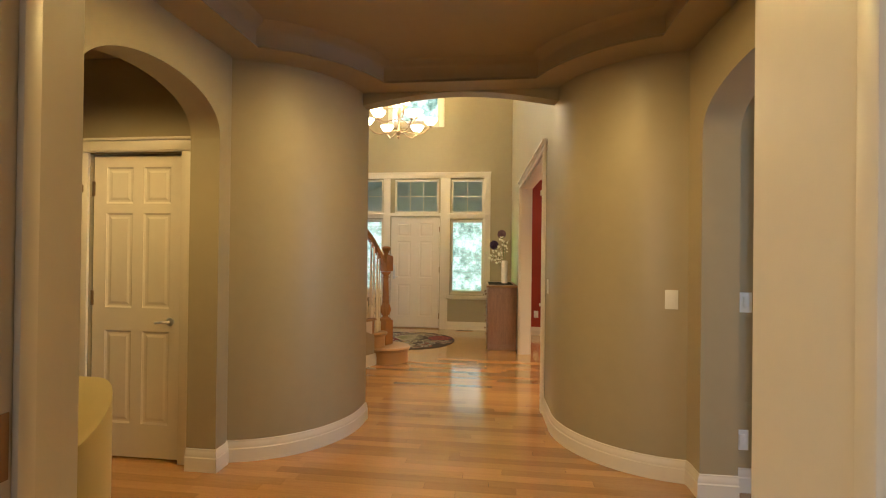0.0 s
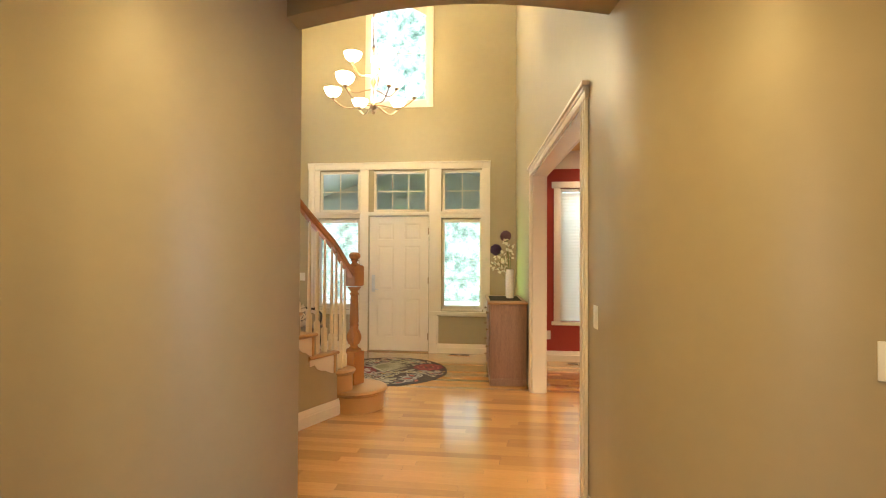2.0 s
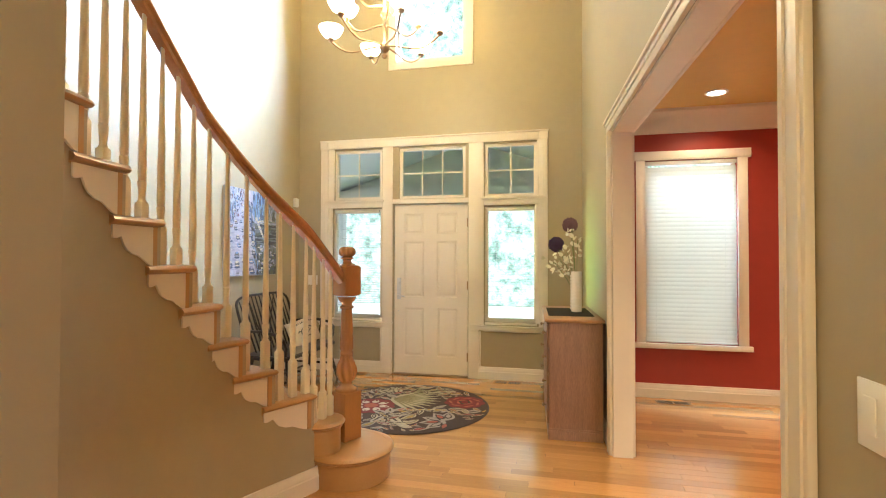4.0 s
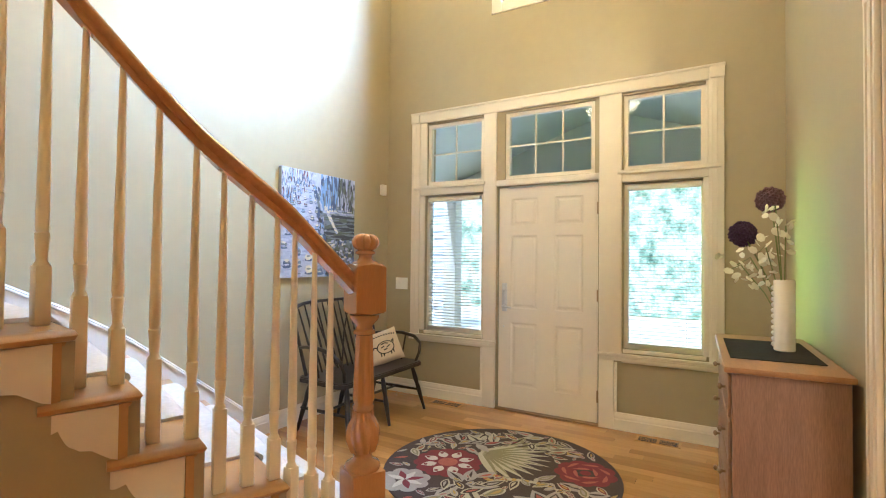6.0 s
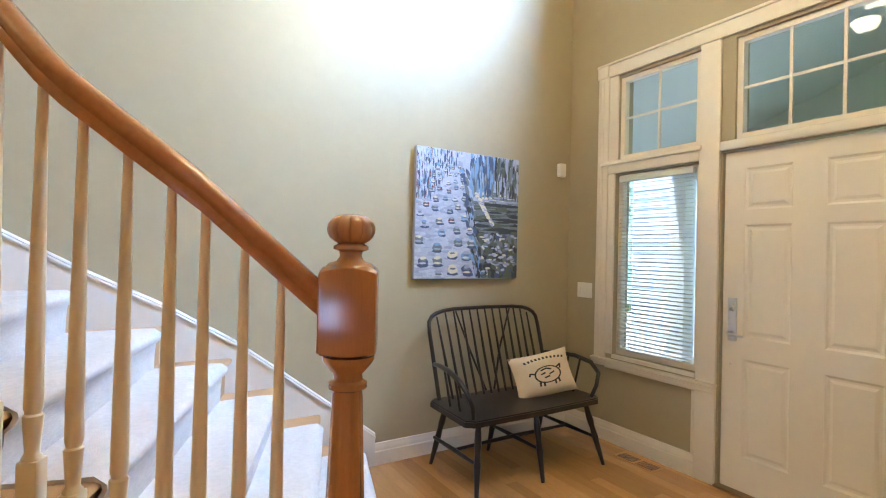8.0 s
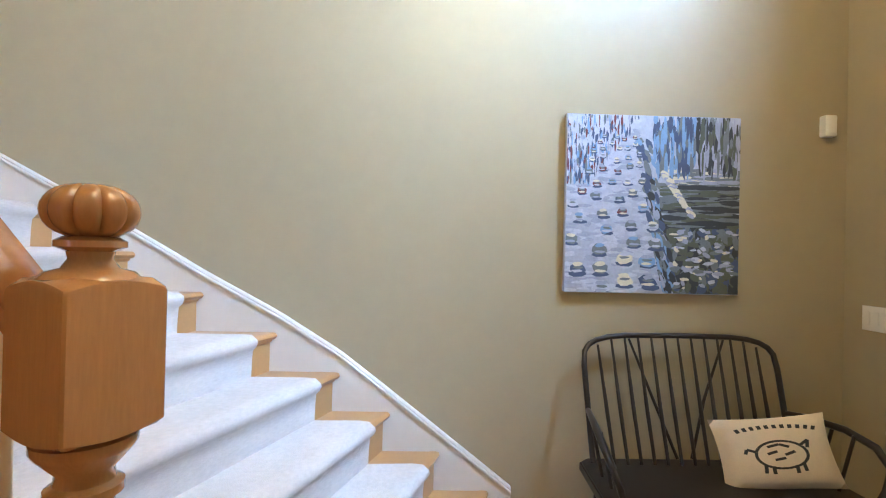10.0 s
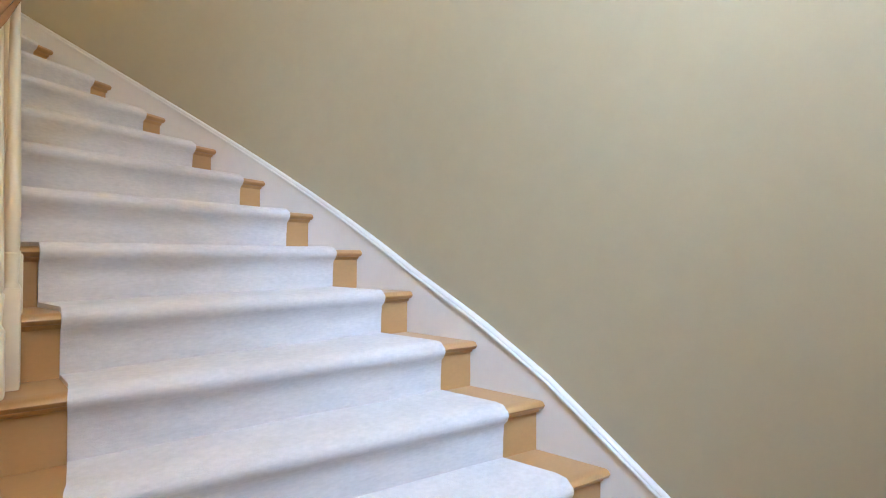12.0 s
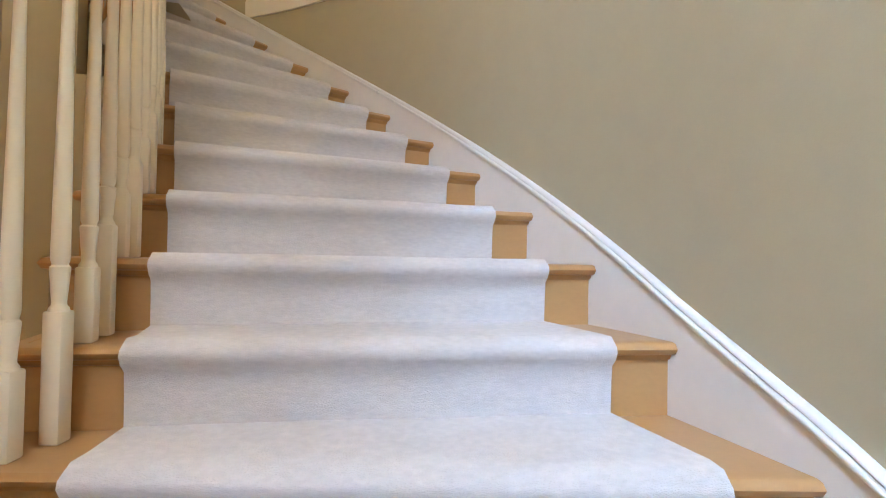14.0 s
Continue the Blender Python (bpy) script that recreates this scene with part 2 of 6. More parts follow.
# ---- mesh helpers ----
class Geo:
    def __init__(self):
        self.v, self.f = [], []

    def add(self, verts, faces):
        o = len(self.v)
        self.v += [tuple(p) for p in verts]
        self.f += [tuple(i + o for i in f) for f in faces]
        return self

    def box(self, x0, x1, y0, y1, z0, z1, c=0.0):
        if c <= 0:
            return self.add([(x, y, z) for x in (x0, x1) for y in (y0, y1) for z in (z0, z1)],
                            [(0, 1, 3, 2), (4, 6, 7, 5), (0, 4, 5, 1), (2, 3, 7, 6), (0, 2, 6, 4), (1, 5, 7, 3)])
        bm = bmesh.new()
        bmesh.ops.create_cube(bm, size=1)
        for q in bm.verts:
            q.co = ((x0 + x1) / 2 + q.co.x * (x1 - x0), (y0 + y1) / 2 + q.co.y * (y1 - y0), (z0 + z1) / 2 + q.co.z * (z1 - z0))
        bmesh.ops.bevel(bm, geom=bm.edges[:], offset=c, segments=2, affect="EDGES", profile=0.5)
        bm.verts.index_update()
        self.add([q.co[:] for q in bm.verts], [[q.index for q in f.verts] for f in bm.faces])
        bm.free()
        return self

    def prism(self, poly, axis, a, b):
        """A polygon of (u, w) pushed along an axis: z gives (u, w, h), y gives (u, h, w), x gives (h, u, w)."""
        n = len(poly)
        put = {"z": lambda u, w, h: (u, w, h), "y": lambda u, w, h: (u, h, w), "x": lambda u, w, h: (h, u, w)}[axis]
        return self.add([put(u, w, a) for u, w in poly] + [put(u, w, b) for u, w in poly],
                        [tuple(range(n)), tuple(range(2 * n - 1, n - 1, -1))] + [(i, (i + 1) % n, n + (i + 1) % n, n + i) for i in range(n)])

    def lathe(self, profile, at=(0, 0, 0), n=16):
        v, f = [], []
        for r, z in profile:
            for i in range(n):
                a = 2 * math.pi * i / n
                v.append((at[0] + r * math.cos(a), at[1] + r * math.sin(a), at[2] + z))
        for j in range(len(profile) - 1):
            for i in range(n):
                k = (i + 1) % n
                f.append((j * n + i, j * n + k, j * n + n + k, j * n + n + i))
        f.append(tuple(range(n - 1, -1, -1)))
        f.append(tuple(range((len(profile) - 1) * n, len(profile) * n)))
        return self.add(v, f)

    def sweep(self, path, profile, closed=False, up=(0, 0, 1)):
        """A closed profile of (side, height) along a path of points; side is to the right of travel."""
        path = [Vector(p) for p in path]
        up = Vector(up)
        v, f, n, m = [], [], len(profile), len(path)
        for i, p in enumerate(path):
            a = path[(i - 1) % m] if closed or i else p
            b = path[(i + 1) % m] if closed or i < m - 1 else p
            t0, t1 = (p - a), (b - p)
            t0 = t0.normalized() if t0.length else t1.normalized()
            t1 = t1.normalized() if t1.length else t0
            t = (t0 + t1).normalized()
            s = t.cross(up).normalized()
            k = 1 / max(0.5, t.dot(t1))
            v += [p + s * (q[0] * k) + up * q[1] for q in profile]
        for i in range(m if closed else m - 1):
            j = (i + 1) % m
            for q in range(n):
                r = (q + 1) % n
                f.append((i * n + q, j * n + q, j * n + r, i * n + r))
        if not closed:
            f += [tuple(range(n - 1, -1, -1)), tuple(range((m - 1) * n, m * n))]
        return self.add(v, f)

    def tube(self, path, radius, n=8):
        path = [Vector(p) for p in path]
        rs = radius if isinstance(radius, (list, tuple)) else [radius] * len(path)
        v, f, m = [], [], len(path)
        prev = None
        for i, p in enumerate(path):
            t = (path[min(i + 1, m - 1)] - path[max(i - 1, 0)]).normalized()
            ref = Vector((0, 0, 1)) if abs(t.z) < 0.95 else Vector((1, 0, 0))
            s = t.cross(ref).normalized()
            if prev is not None and s.dot(prev) < 0:
                s = -s
            prev = s
            w = s.cross(t)
            v += [p + (s * math.cos(2 * math.pi * k / n) + w * math.sin(2 * math.pi * k / n)) * rs[i] for k in range(n)]
        for i in range(m - 1):
            for k in range(n):
                q = (k + 1) % n
                f.append((i * n + k, i * n + q, i * n + n + q, i * n + n + k))
        f += [tuple(range(n - 1, -1, -1)), tuple(range((m - 1) * n, m * n))]
        return self.add(v, f)

    def ball(self, at, r, n=12, squash=1.0):
        prof = [(max(0.0005, r * math.sin(math.pi * i / (n // 2 + 2))), -r * squash * math.cos(math.pi * i / (n // 2 + 2))) for i in range(n // 2 + 3)]
        return self.lathe(prof, at, n)

    def grid(self, rows):
        n = len(rows[0])
        return self.add([p for r in rows for p in r], [(i * n + j, i * n + j + 1, i * n + n + j + 1, i * n + n + j) for i in range(len(rows) - 1) for j in range(n - 1)])

    def moved(self, m):
        self.v = [tuple(m @ Vector(p)) for p in self.v]
        return self

    def mesh(self, name, material, smooth=35, weld=False):
        me = bpy.data.meshes.new(name)
        me.from_pydata(self.v, [], self.f)
        bm = bmesh.new()
        bm.from_mesh(me)
        if weld:
            bmesh.ops.remove_doubles(bm, verts=bm.verts[:], dist=0.0005)
        bmesh.ops.recalc_face_normals(bm, faces=bm.faces)
        bm.to_mesh(me)
        bm.free()
        if smooth:
            me.polygons.foreach_set("use_smooth", [True] * len(me.polygons))
            me.set_sharp_from_angle(angle=radians(smooth))
        me.materials.append(material)
        return me


def structure(name, geo, material, label, category, smooth=35, weld=False):
    return tagged(new(name, geo.mesh(name, material, smooth, weld)), label, category, kind="structure")


def thing(name, label, category, group="", at=(0, 0, 0), rz=0.0):
    ob = new(name)
    ob.matrix_world = pose(*at, 0, 0, rz)
    return tagged(ob, label, category, group)


def solid(name, geo, material, label, category, group="", smooth=35):
    return tagged(new(name, geo.mesh(name, material, smooth)), label, category, group)


def part(name, geo, material, parent, label="", smooth=35):
    ob = new(name, geo.mesh(name, material, smooth))
    ob.parent = parent
    return tagged(ob, label)


def arc(cx, cy, r, a0, a1, n):
    return [(cx + r * math.cos(radians(a0 + (a1 - a0) * i / n)), cy + r * math.sin(radians(a0 + (a1 - a0) * i / n))) for i in range(n + 1)]


def pierced(geo, axis, a, b, u0, u1, z0, z1, holes):
    """A wall from a to b across its thickness, u0 to u1 along, with rectangular holes (u0, u1, z0, z1)."""
    us = sorted({u0, u1, *[h[0] for h in holes], *[h[1] for h in holes]})
    zs = sorted({z0, z1, *[h[2] for h in holes], *[h[3] for h in holes]})
    solid_at = lambda i, j: 0 <= i < len(us) - 1 and 0 <= j < len(zs) - 1 and not any(h[0] < (us[i] + us[i + 1]) / 2 < h[1] and h[2] < (zs[j] + zs[j + 1]) / 2 < h[3] for h in holes)
    put = (lambda u, d, z: (u, d, z)) if axis == "y" else (lambda u, d, z: (d, u, z))
    for i in range(len(us) - 1):
        for j in range(len(zs) - 1):
            if not solid_at(i, j):
                continue
            p, q, r, s = us[i], us[i + 1], zs[j], zs[j + 1]
            for d in (a, b):
                geo.add([put(p, d, r), put(q, d, r), put(q, d, s), put(p, d, s)], [(0, 1, 2, 3)])
            if not solid_at(i - 1, j):
                geo.add([put(p, a, r), put(p, b, r), put(p, b, s), put(p, a, s)], [(0, 1, 2, 3)])
            if not solid_at(i + 1, j):
                geo.add([put(q, a, r), put(q, b, r), put(q, b, s), put(q, a, s)], [(0, 1, 2, 3)])
            if not solid_at(i, j - 1):
                geo.add([put(p, a, r), put(q, a, r), put(q, b, r), put(p, b, r)], [(0, 1, 2, 3)])
            if not solid_at(i, j + 1):
                geo.add([put(p, a, s), put(q, a, s), put(q, b, s), put(p, b, s)], [(0, 1, 2, 3)])
    return geo


def strip_wall(path, thick, z0, z1):
    """A wall of some thickness to the right of a plan path."""
    return Geo().sweep([(x, y, 0) for x, y in path], [(0, z0), (thick, z0), (thick, z1), (0, z1)])


BASE_PROFILE = [(0, 0), (0.018, 0), (0.018, 0.085), (0.013, 0.092), (0.013, 0.112), (0.008, 0.122), (0.006, 0.138), (0, 0.142)]


def baseboard(path, label="cream painted stepped baseboard"):
    """Along a plan path; the wall is on the left of travel."""
    return structure("baseboard", Geo().sweep([(x, y, 0) for x, y in path], BASE_PROFILE), TRIM, label, "baseboard")

# ---- large structure ----
WX, NY, EX = -2.39, 9.5, 1.30
CX, CY = 0.535, 6.23
TOP = 5.8
floor_slab = structure("floor", Geo().box(-3.6, 6.0, -2.4, 9.7, -0.2, -0.012), DARK, "polished oak strip floor with warm honey boards", "floor")

west = strip_wall([(WX, 9.66), (WX, CY)] + arc(CX, CY, 2.925, 180, 236, 26)[1:], 0.14, 0, TOP)
structure("wall_west_upper", strip_wall(arc(CX, CY, 2.925, 236, 255, 10) + [(-0.222, 1.0)], 0.14, 2.89, TOP), WALL, "olive painted wall curving up to the landing", "wall")
structure("wall_west", west, WALL, "tall olive painted wall curving along the staircase", "wall")

north_holes = [(-1.90, -1.27, 2.12, 2.74), (-1.92, -1.27, 0.66, 2.01), (-1.12, -0.20, -0.01, 2.05), (-1.05, -0.23, 2.12, 2.74),
               (0.0, 0.60, 2.12, 2.74), (0.0, 0.60, 0.66, 2.01), (-1.09, -0.24, 3.80, 5.30)]
structure("wall_north", pierced(Geo(), "y", NY, NY + 0.16, WX - 0.14, EX + 0.12, -0.02, TOP, north_holes), WALL, "tall olive painted entry wall with door and windows", "wall")
EAST = pose(1.37, 4.44, 0, 0, 0, 3.06)
structure("wall_east", pierced(Geo(), "x", 0, 0.13, 0.142, 5.08, 0, TOP, [(0.64, 3.06, -0.01, 2.32)]).moved(EAST), WALL, "olive painted wall with a wide cased opening", "wall")

# south side of the foyer: header over the segmental arch, and the end of the stair wall
AX0, AX1, AY0, AY1 = -0.165, 1.37, 4.42, 4.56
head_poly = [(-0.18, 3.1), (-0.18, 2.585)] + [(AX0 + (AX1 - AX0) * i / 20, 2.585 + 0.09 * math.sin(math.pi * i / 20)) for i in range(21)] + [(AX1 + 0.02, 2.585), (AX1 + 0.02, 3.1)]
structure("wall_south", Geo().prism(head_poly, "y", AY0, AY1), WALL, "olive painted header with a shallow arch", "wall")


def corner_wall(name, cx, cy, r, a0, a1, lead, tail):
    path = lead + arc(cx, cy, r, a0, a1, 24) + tail
    structure(name, Geo().prism(path, "z", 0, 2.685), WALL, "convex curved olive painted wall of the round hall", "wall")
    return path


# four convex corners of the hall
corner_wall("wall_corner_1", -0.995, 4.46, 0.83, 0, -79, [(-0.45, 4.49), (-0.45, 4.60), (-0.165, 4.60)], [(-0.82, 3.60), (-0.82, 3.49), (-1.02, 3.49), (-1.02, 3.755)] + arc(-0.995, 4.46, 0.71, -79, -6, 20))
structure("wall_stair_back", Geo().box(-0.95, -0.451, 4.49, 4.60, 0, 2.2), WALL, "plain olive wall under the upper stair", "wall")
corner_wall("wall_corner_2", 2.20, 4.62, 0.8395, 182.6, 264, [(2.20, 4.582)], [(2.12, 3.74), (2.12, 3.60), (2.33, 3.60), (2.33, 4.60)])
for wall_no, (x0, x1, y0, y1) in enumerate(((-1.02, -0.82, 1.05, 2.43), (-0.82, 0.174, 1.05, 1.42), (1.384, 2.12, 1.05, 1.42), (2.12, 2.33, 1.05, 2.32))):
    structure("wall_hall_near_%d" % (wall_no + 1), Geo().box(x0, x1, y0, y1, 0, 2.685), WALL, "olive painted wall beside the near doorway", "wall")


def arch_header(name, x0, x1, y0, y1, spring, rise):
    poly = [(y0 - 0.0, 2.685), (y0, spring)] + [((y0 + y1) / 2 - (y1 - y0) / 2 * math.cos(math.pi * i / 28), spring + rise * math.sin(math.pi * i / 28) ** 0.85) for i in range(29)] + [(y1, spring), (y1, 2.685)]
    structure(name, Geo().prism(poly, "x", x0, x1), WALL, "olive painted wall above a round arch", "wall")


arch_header("wall_arch_1", -1.02, -0.82, 2.43, 3.49, 2.115, 0.285)
arch_header("wall_arch_2", 2.12, 2.33, 2.32, 3.60, 2.115, 0.26)
structure("wall_arch_3", Geo().box(0.174, 1.384, 1.05, 1.42, 2.10, 2.685), WALL, "olive painted header of the near doorway", "wall")

# stepped tray ceiling of the hall
rt = 1.10
xl, xr, yt, yb = -0.57, 1.88, 4.2, 1.72


def tray_loop(off):
    r, l, q, t, b = rt - off, xl - off, xr + off, yt + off, yb - off
    pts = []
    for cx, cy, sx, sy in ((-0.99, 4.50, 1, -1), (2.22, 4.60, -1, -1), (2.22, 1.32, -1, 1), (-0.99, 1.42, 1, 1)):
        ex = l if sx > 0 else q
        ey = t if sy < 0 else b
        a0 = math.atan2(sy * math.sqrt(r * r - (ex - cx) ** 2), ex - cx)
        a1 = math.atan2(ey - cy, sx * math.sqrt(r * r - (ey - cy) ** 2))
        seg = [(cx + r * math.cos(a0 + (a1 - a0) * i / 14), cy + r * math.sin(a0 + (a1 - a0) * i / 14)) for i in range(15)]
        if (cx < 0) != (cy > 3):
            seg.reverse()
        pts += seg
    return pts


inner = tray_loop(0.0)
tray = Geo()
n_in = len(inner)
mid_c = (0.65, 2.96)
outer = []
for x, y in inner:
    dx, dy = x - mid_c[0], y - mid_c[1]
    k = min(1.50 / max(1e-6, abs(dx)), 1.46 / max(1e-6, abs(dy)))
    outer.append((mid_c[0] + dx * k, mid_c[1] + dy * k))
levels = [(outer, 2.68), (inner, 2.68), (tray_loop(0.006), 2.695), (tray_loop(0.02), 2.705), (tray_loop(0.02), 2.79), (tray_loop(0.005), 2.81), (tray_loop(-0.03), 2.82), (tray_loop(-0.06), 2.84)]
rows = [[(x, y, z) for x, y in loop] + [(loop[0][0], loop[0][1], z)] for loop, z in levels]
tray.grid(rows)
tray.add([(x, y, 2.84) for x, y in tray_loop(-0.06)], [tuple(range(n_in))])
structure("ceiling", tray, CEIL, "brown painted tray ceiling with a curved recess", "ceiling", 40)
structure("ceiling_side_hall", Geo().box(-3.1, -0.9, 1.0, 3.68, 2.69, 2.75), CEIL, "brown painted flat ceiling of the side hall", "ceiling")
structure("ceiling_foyer", Geo().box(-2.7, 1.6, 0.8, 9.8, TOP, TOP + 0.1), FOYER_CEIL, "pale two-storey foyer ceiling", "ceiling")

# side hall to the west, with the closet wall
structure("wall_closet", pierced(Geo(), "y", 3.57, 3.68, -3.0, -1.02, 0, 2.685, [(-1.80, -1.125, -0.01, 2.04)]), WALL, "olive painted wall around the closet door", "wall")
structure("wall_side_hall", Geo().box(-3.1, -3.0, 1.0, 3.68, 0, 2.685).box(-3.0, -1.02, 1.0, 1.1, 0, 2.685), WALL, "plain olive wall closing the side hall", "wall")
structure("closet_back", Geo().box(-1.95, -1.03, 3.9, 3.95, 0, 2.2), DARK, "dark closet interior behind the closed door", "wall")

# passage to the east and the dining room
structure("wall_passage", pierced(Geo(), "y", 3.72, 3.84, 2.33, 5.6, 0, 2.96, [(2.55, 4.3, -0.01, 2.36)]), WALL, "pale grey-lit wall with a cased opening", "wall")
structure("wall_kitchen", pierced(Geo(), "x", 5.5, 5.6, -2.3, 3.72, 0, 2.7, [(1.4, 3.0, 0.9, 2.3)]).box(2.33, 5.6, 1.0, 1.08, 0, 2.7), WALL, "plain wall closing the far room", "wall")
structure("ceiling_passage", Geo().box(2.12, 5.6, 1.0, 3.84, 2.70, 2.78), FOYER_CEIL, "pale flat ceiling of the passage", "ceiling")
DY, DE = 9.15, 5.3
structure("wall_dining_north", pierced(Geo(), "y", DY, DY + 0.14, EX + 0.12, DE, 0, 2.96, [(1.70, 2.55, 0.55, 2.40)]), RED, "deep red painted dining room wall", "wall")
structure("wall_dining_east", Geo().box(DE, DE + 0.1, 3.84, DY + 0.14, 0, 2.96), RED, "deep red painted dining room wall", "wall")
structure("wall_dining_south", pierced(Geo(), "y", 3.845, 3.87, EX + 0.12, DE, 0, 2.96, [(2.55, 4.3, -0.01, 2.36), (EX + 0.1, 2.34, -0.01, 2.97)]), RED, "deep red painted dining room wall", "wall")
structure("ceiling_dining", Geo().box(EX + 0.12, DE + 0.1, 3.84, DY + 0.14, 2.90, 2.98), OCHRE, "warm ochre painted dining room ceiling", "ceiling")
CROWN = [(0, -0.23), (0.015, -0.23), (0.02, -0.17), (0.03, -0.14), (0.05, -0.08), (0.09, -0.045), (0.11, -0.03), (0.11, 0.0), (0, 0)]
structure("trim_crown", Geo().sweep([(EX + 0.12, DY, 2.90), (DE, DY, 2.90), (DE, 3.87, 2.90)], CROWN), TRIM, "cream painted crown moulding", "trim")

# start room behind the camera
structure("wall_start_room", pierced(Geo(), "y", -2.1, -2.0, -3.0, 4.0, 0, 2.685, [(-1.6, 0.6, 0.9, 2.2)]).box(-3.1, -3.0, -2.1, 1.0, 0, 2.685).box(4.0, 4.1, -2.1, 1.0, 0, 2.685)
          .box(-3.0, -1.0, 1.2, 1.3, 0, 2.685).box(2.3, 4.0, 1.2, 1.3, 0, 2.685).box(-3.1, -3.0, 1.0, 1.3, 0, 2.685).box(4.0, 4.1, 1.0, 1.3, 0, 2.685), WALL, "plain olive walls of the room behind", "wall")
structure("ceiling_start_room", Geo().box(-3.1, 4.1, -2.1, 1.31, 2.665, 2.74), FOYER_CEIL, "pale flat ceiling of the room behind", "ceiling")
nd = thing("near_doorway", "cream painted casing and jambs of the near doorway", "door casing")
tagged(nd, kind="structure")
for cx, sx in ((0.174, -1), (1.384, 1)):
    part("side_casing", Geo().box(min(cx, cx + sx * 0.09), max(cx, cx + sx * 0.09), 1.026, 1.049, 0, 2.10, 0.004), TRIM, nd)
    part("jamb", Geo().box(min(cx, cx - sx * 0.006), max(cx, cx - sx * 0.006), 1.046, 1.419, 0, 2.10), TRIM, nd)
part("door_stop", Geo().box(0.1805, 0.194, 1.290, 1.322, 0, 2.10, 0.003), TRIM, nd)
part("door_stop", Geo().box(1.364, 1.3775, 1.134, 1.168, 0, 2.10, 0.003), TRIM, nd)
part("strike_plate", Geo().box(0.1805, 0.1825, 1.225, 1.285, 1.03, 1.14), BRASS, nd, "dark metal strike plate")
# Half walls coloured as if brightly lit from above.
for name, wx, cx, s in (("half_wall_1", -0.82, -0.25, 1), ("half_wall_2", 2.12, 1.70, -1)):
    poly = [(wx, 1.72), (cx, 1.72)] + [(cx + s * 0.11 * math.cos(radians(t)), 1.83 + 0.11 * math.sin(radians(t))) for t in range(-78, 79, 12)] + [(cx, 1.94), (wx, 1.94)]
    hw, m_ = Geo(), len(poly)
    hw.add([(x, y, 0) for x, y in poly] + [(x, y, 0.92 + 0.85 * (y - 1.83)) for x, y in poly], [tuple(range(m_)), tuple(range(2 * m_ - 1, m_ - 1, -1))] + [(i, (i + 1) % m_, m_ + (i + 1) % m_, m_ + i) for i in range(m_)])
    structure(name, hw, LAMPLIT_WALL, "rounded half wall with a sloping top, lamplight in its pale yellow", "half wall", 50)

# upper landing
landing = [(-0.22, 4.56), (EX + 0.12, 4.56), (EX + 0.12, 1.0), (-0.22, 1.0)]
structure("landing", Geo().prism(landing, "z", 2.88, 3.12), WALL, "upper landing above the hall", "landing")
structure("trim_landing", Geo().box(-0.22, EX + 0.12, 4.561, 4.58, 2.86, 3.14, 0.004), TRIM, "cream painted fascia of the landing", "trim")
structure("wall_upper", Geo().box(-0.4, EX + 0.12, 0.9, 1.0, 2.7, TOP).box(EX + 0.07, EX + 0.2, 1.0, 4.58, 2.88, TOP), WALL, "plain olive wall of the upper landing", "wall")

structure("trim_landing_band", Geo().sweep([(x, y, 0) for x, y in arc(CX, CY, 2.925, 205, 236, 16)], [(0.0, 2.93), (-0.014, 2.93), (-0.016, 3.03), (-0.010, 3.05), (-0.008, 3.07), (0.0, 3.075)]), TRIM, "cream painted band on the curved wall at landing level", "trim")

# baseboards
EN = (1.37 - 0.0535 * (NY - 4.44), NY)


def east_at(d, off=0.0):
    q = EAST @ Vector((off, d, 0))
    return (q.x, q.y)


baseboard([(WX, 7.72), (WX, NY), (-1.26, NY)])
baseboard([(-0.07, NY), EN, east_at(3.17)])
baseboard([east_at(0.52), east_at(0.142)])
baseboard([(EX + 0.12, DY), (DE, DY), (DE, 3.87)])
left_curve = [(-1.02, 3.49), (-0.82, 3.49), (-0.82, 3.60)] + arc(-0.995, 4.46, 0.83, -79, 0, 24) + [(-0.165, 4.60), (-0.72, 4.60)]
baseboard(left_curve)
right_curve = arc(2.20, 4.62, 0.8395, 182.6, 264, 26) + [(2.12, 3.74), (2.12, 3.60), (2.33, 3.60)]
baseboard(right_curve)
baseboard([(2.33, 3.72), (2.46, 3.72)])
baseboard([(-0.82, 1.95), (-0.82, 2.43), (-1.02, 2.43)])
baseboard([(-3.0, 3.57), (-1.885, 3.57)])

# ---- entry door wall ----
entry = thing("entry_surround", "cream painted casings framing the entry door and windows", "door surround")
tagged(entry, kind="structure")


def board(name, x0, x1, z0, z1, y0, y1, parent, c=0.004):
    return part(name, Geo().box(x0, x1, y0, y1, z0, z1, c), TRIM, parent)


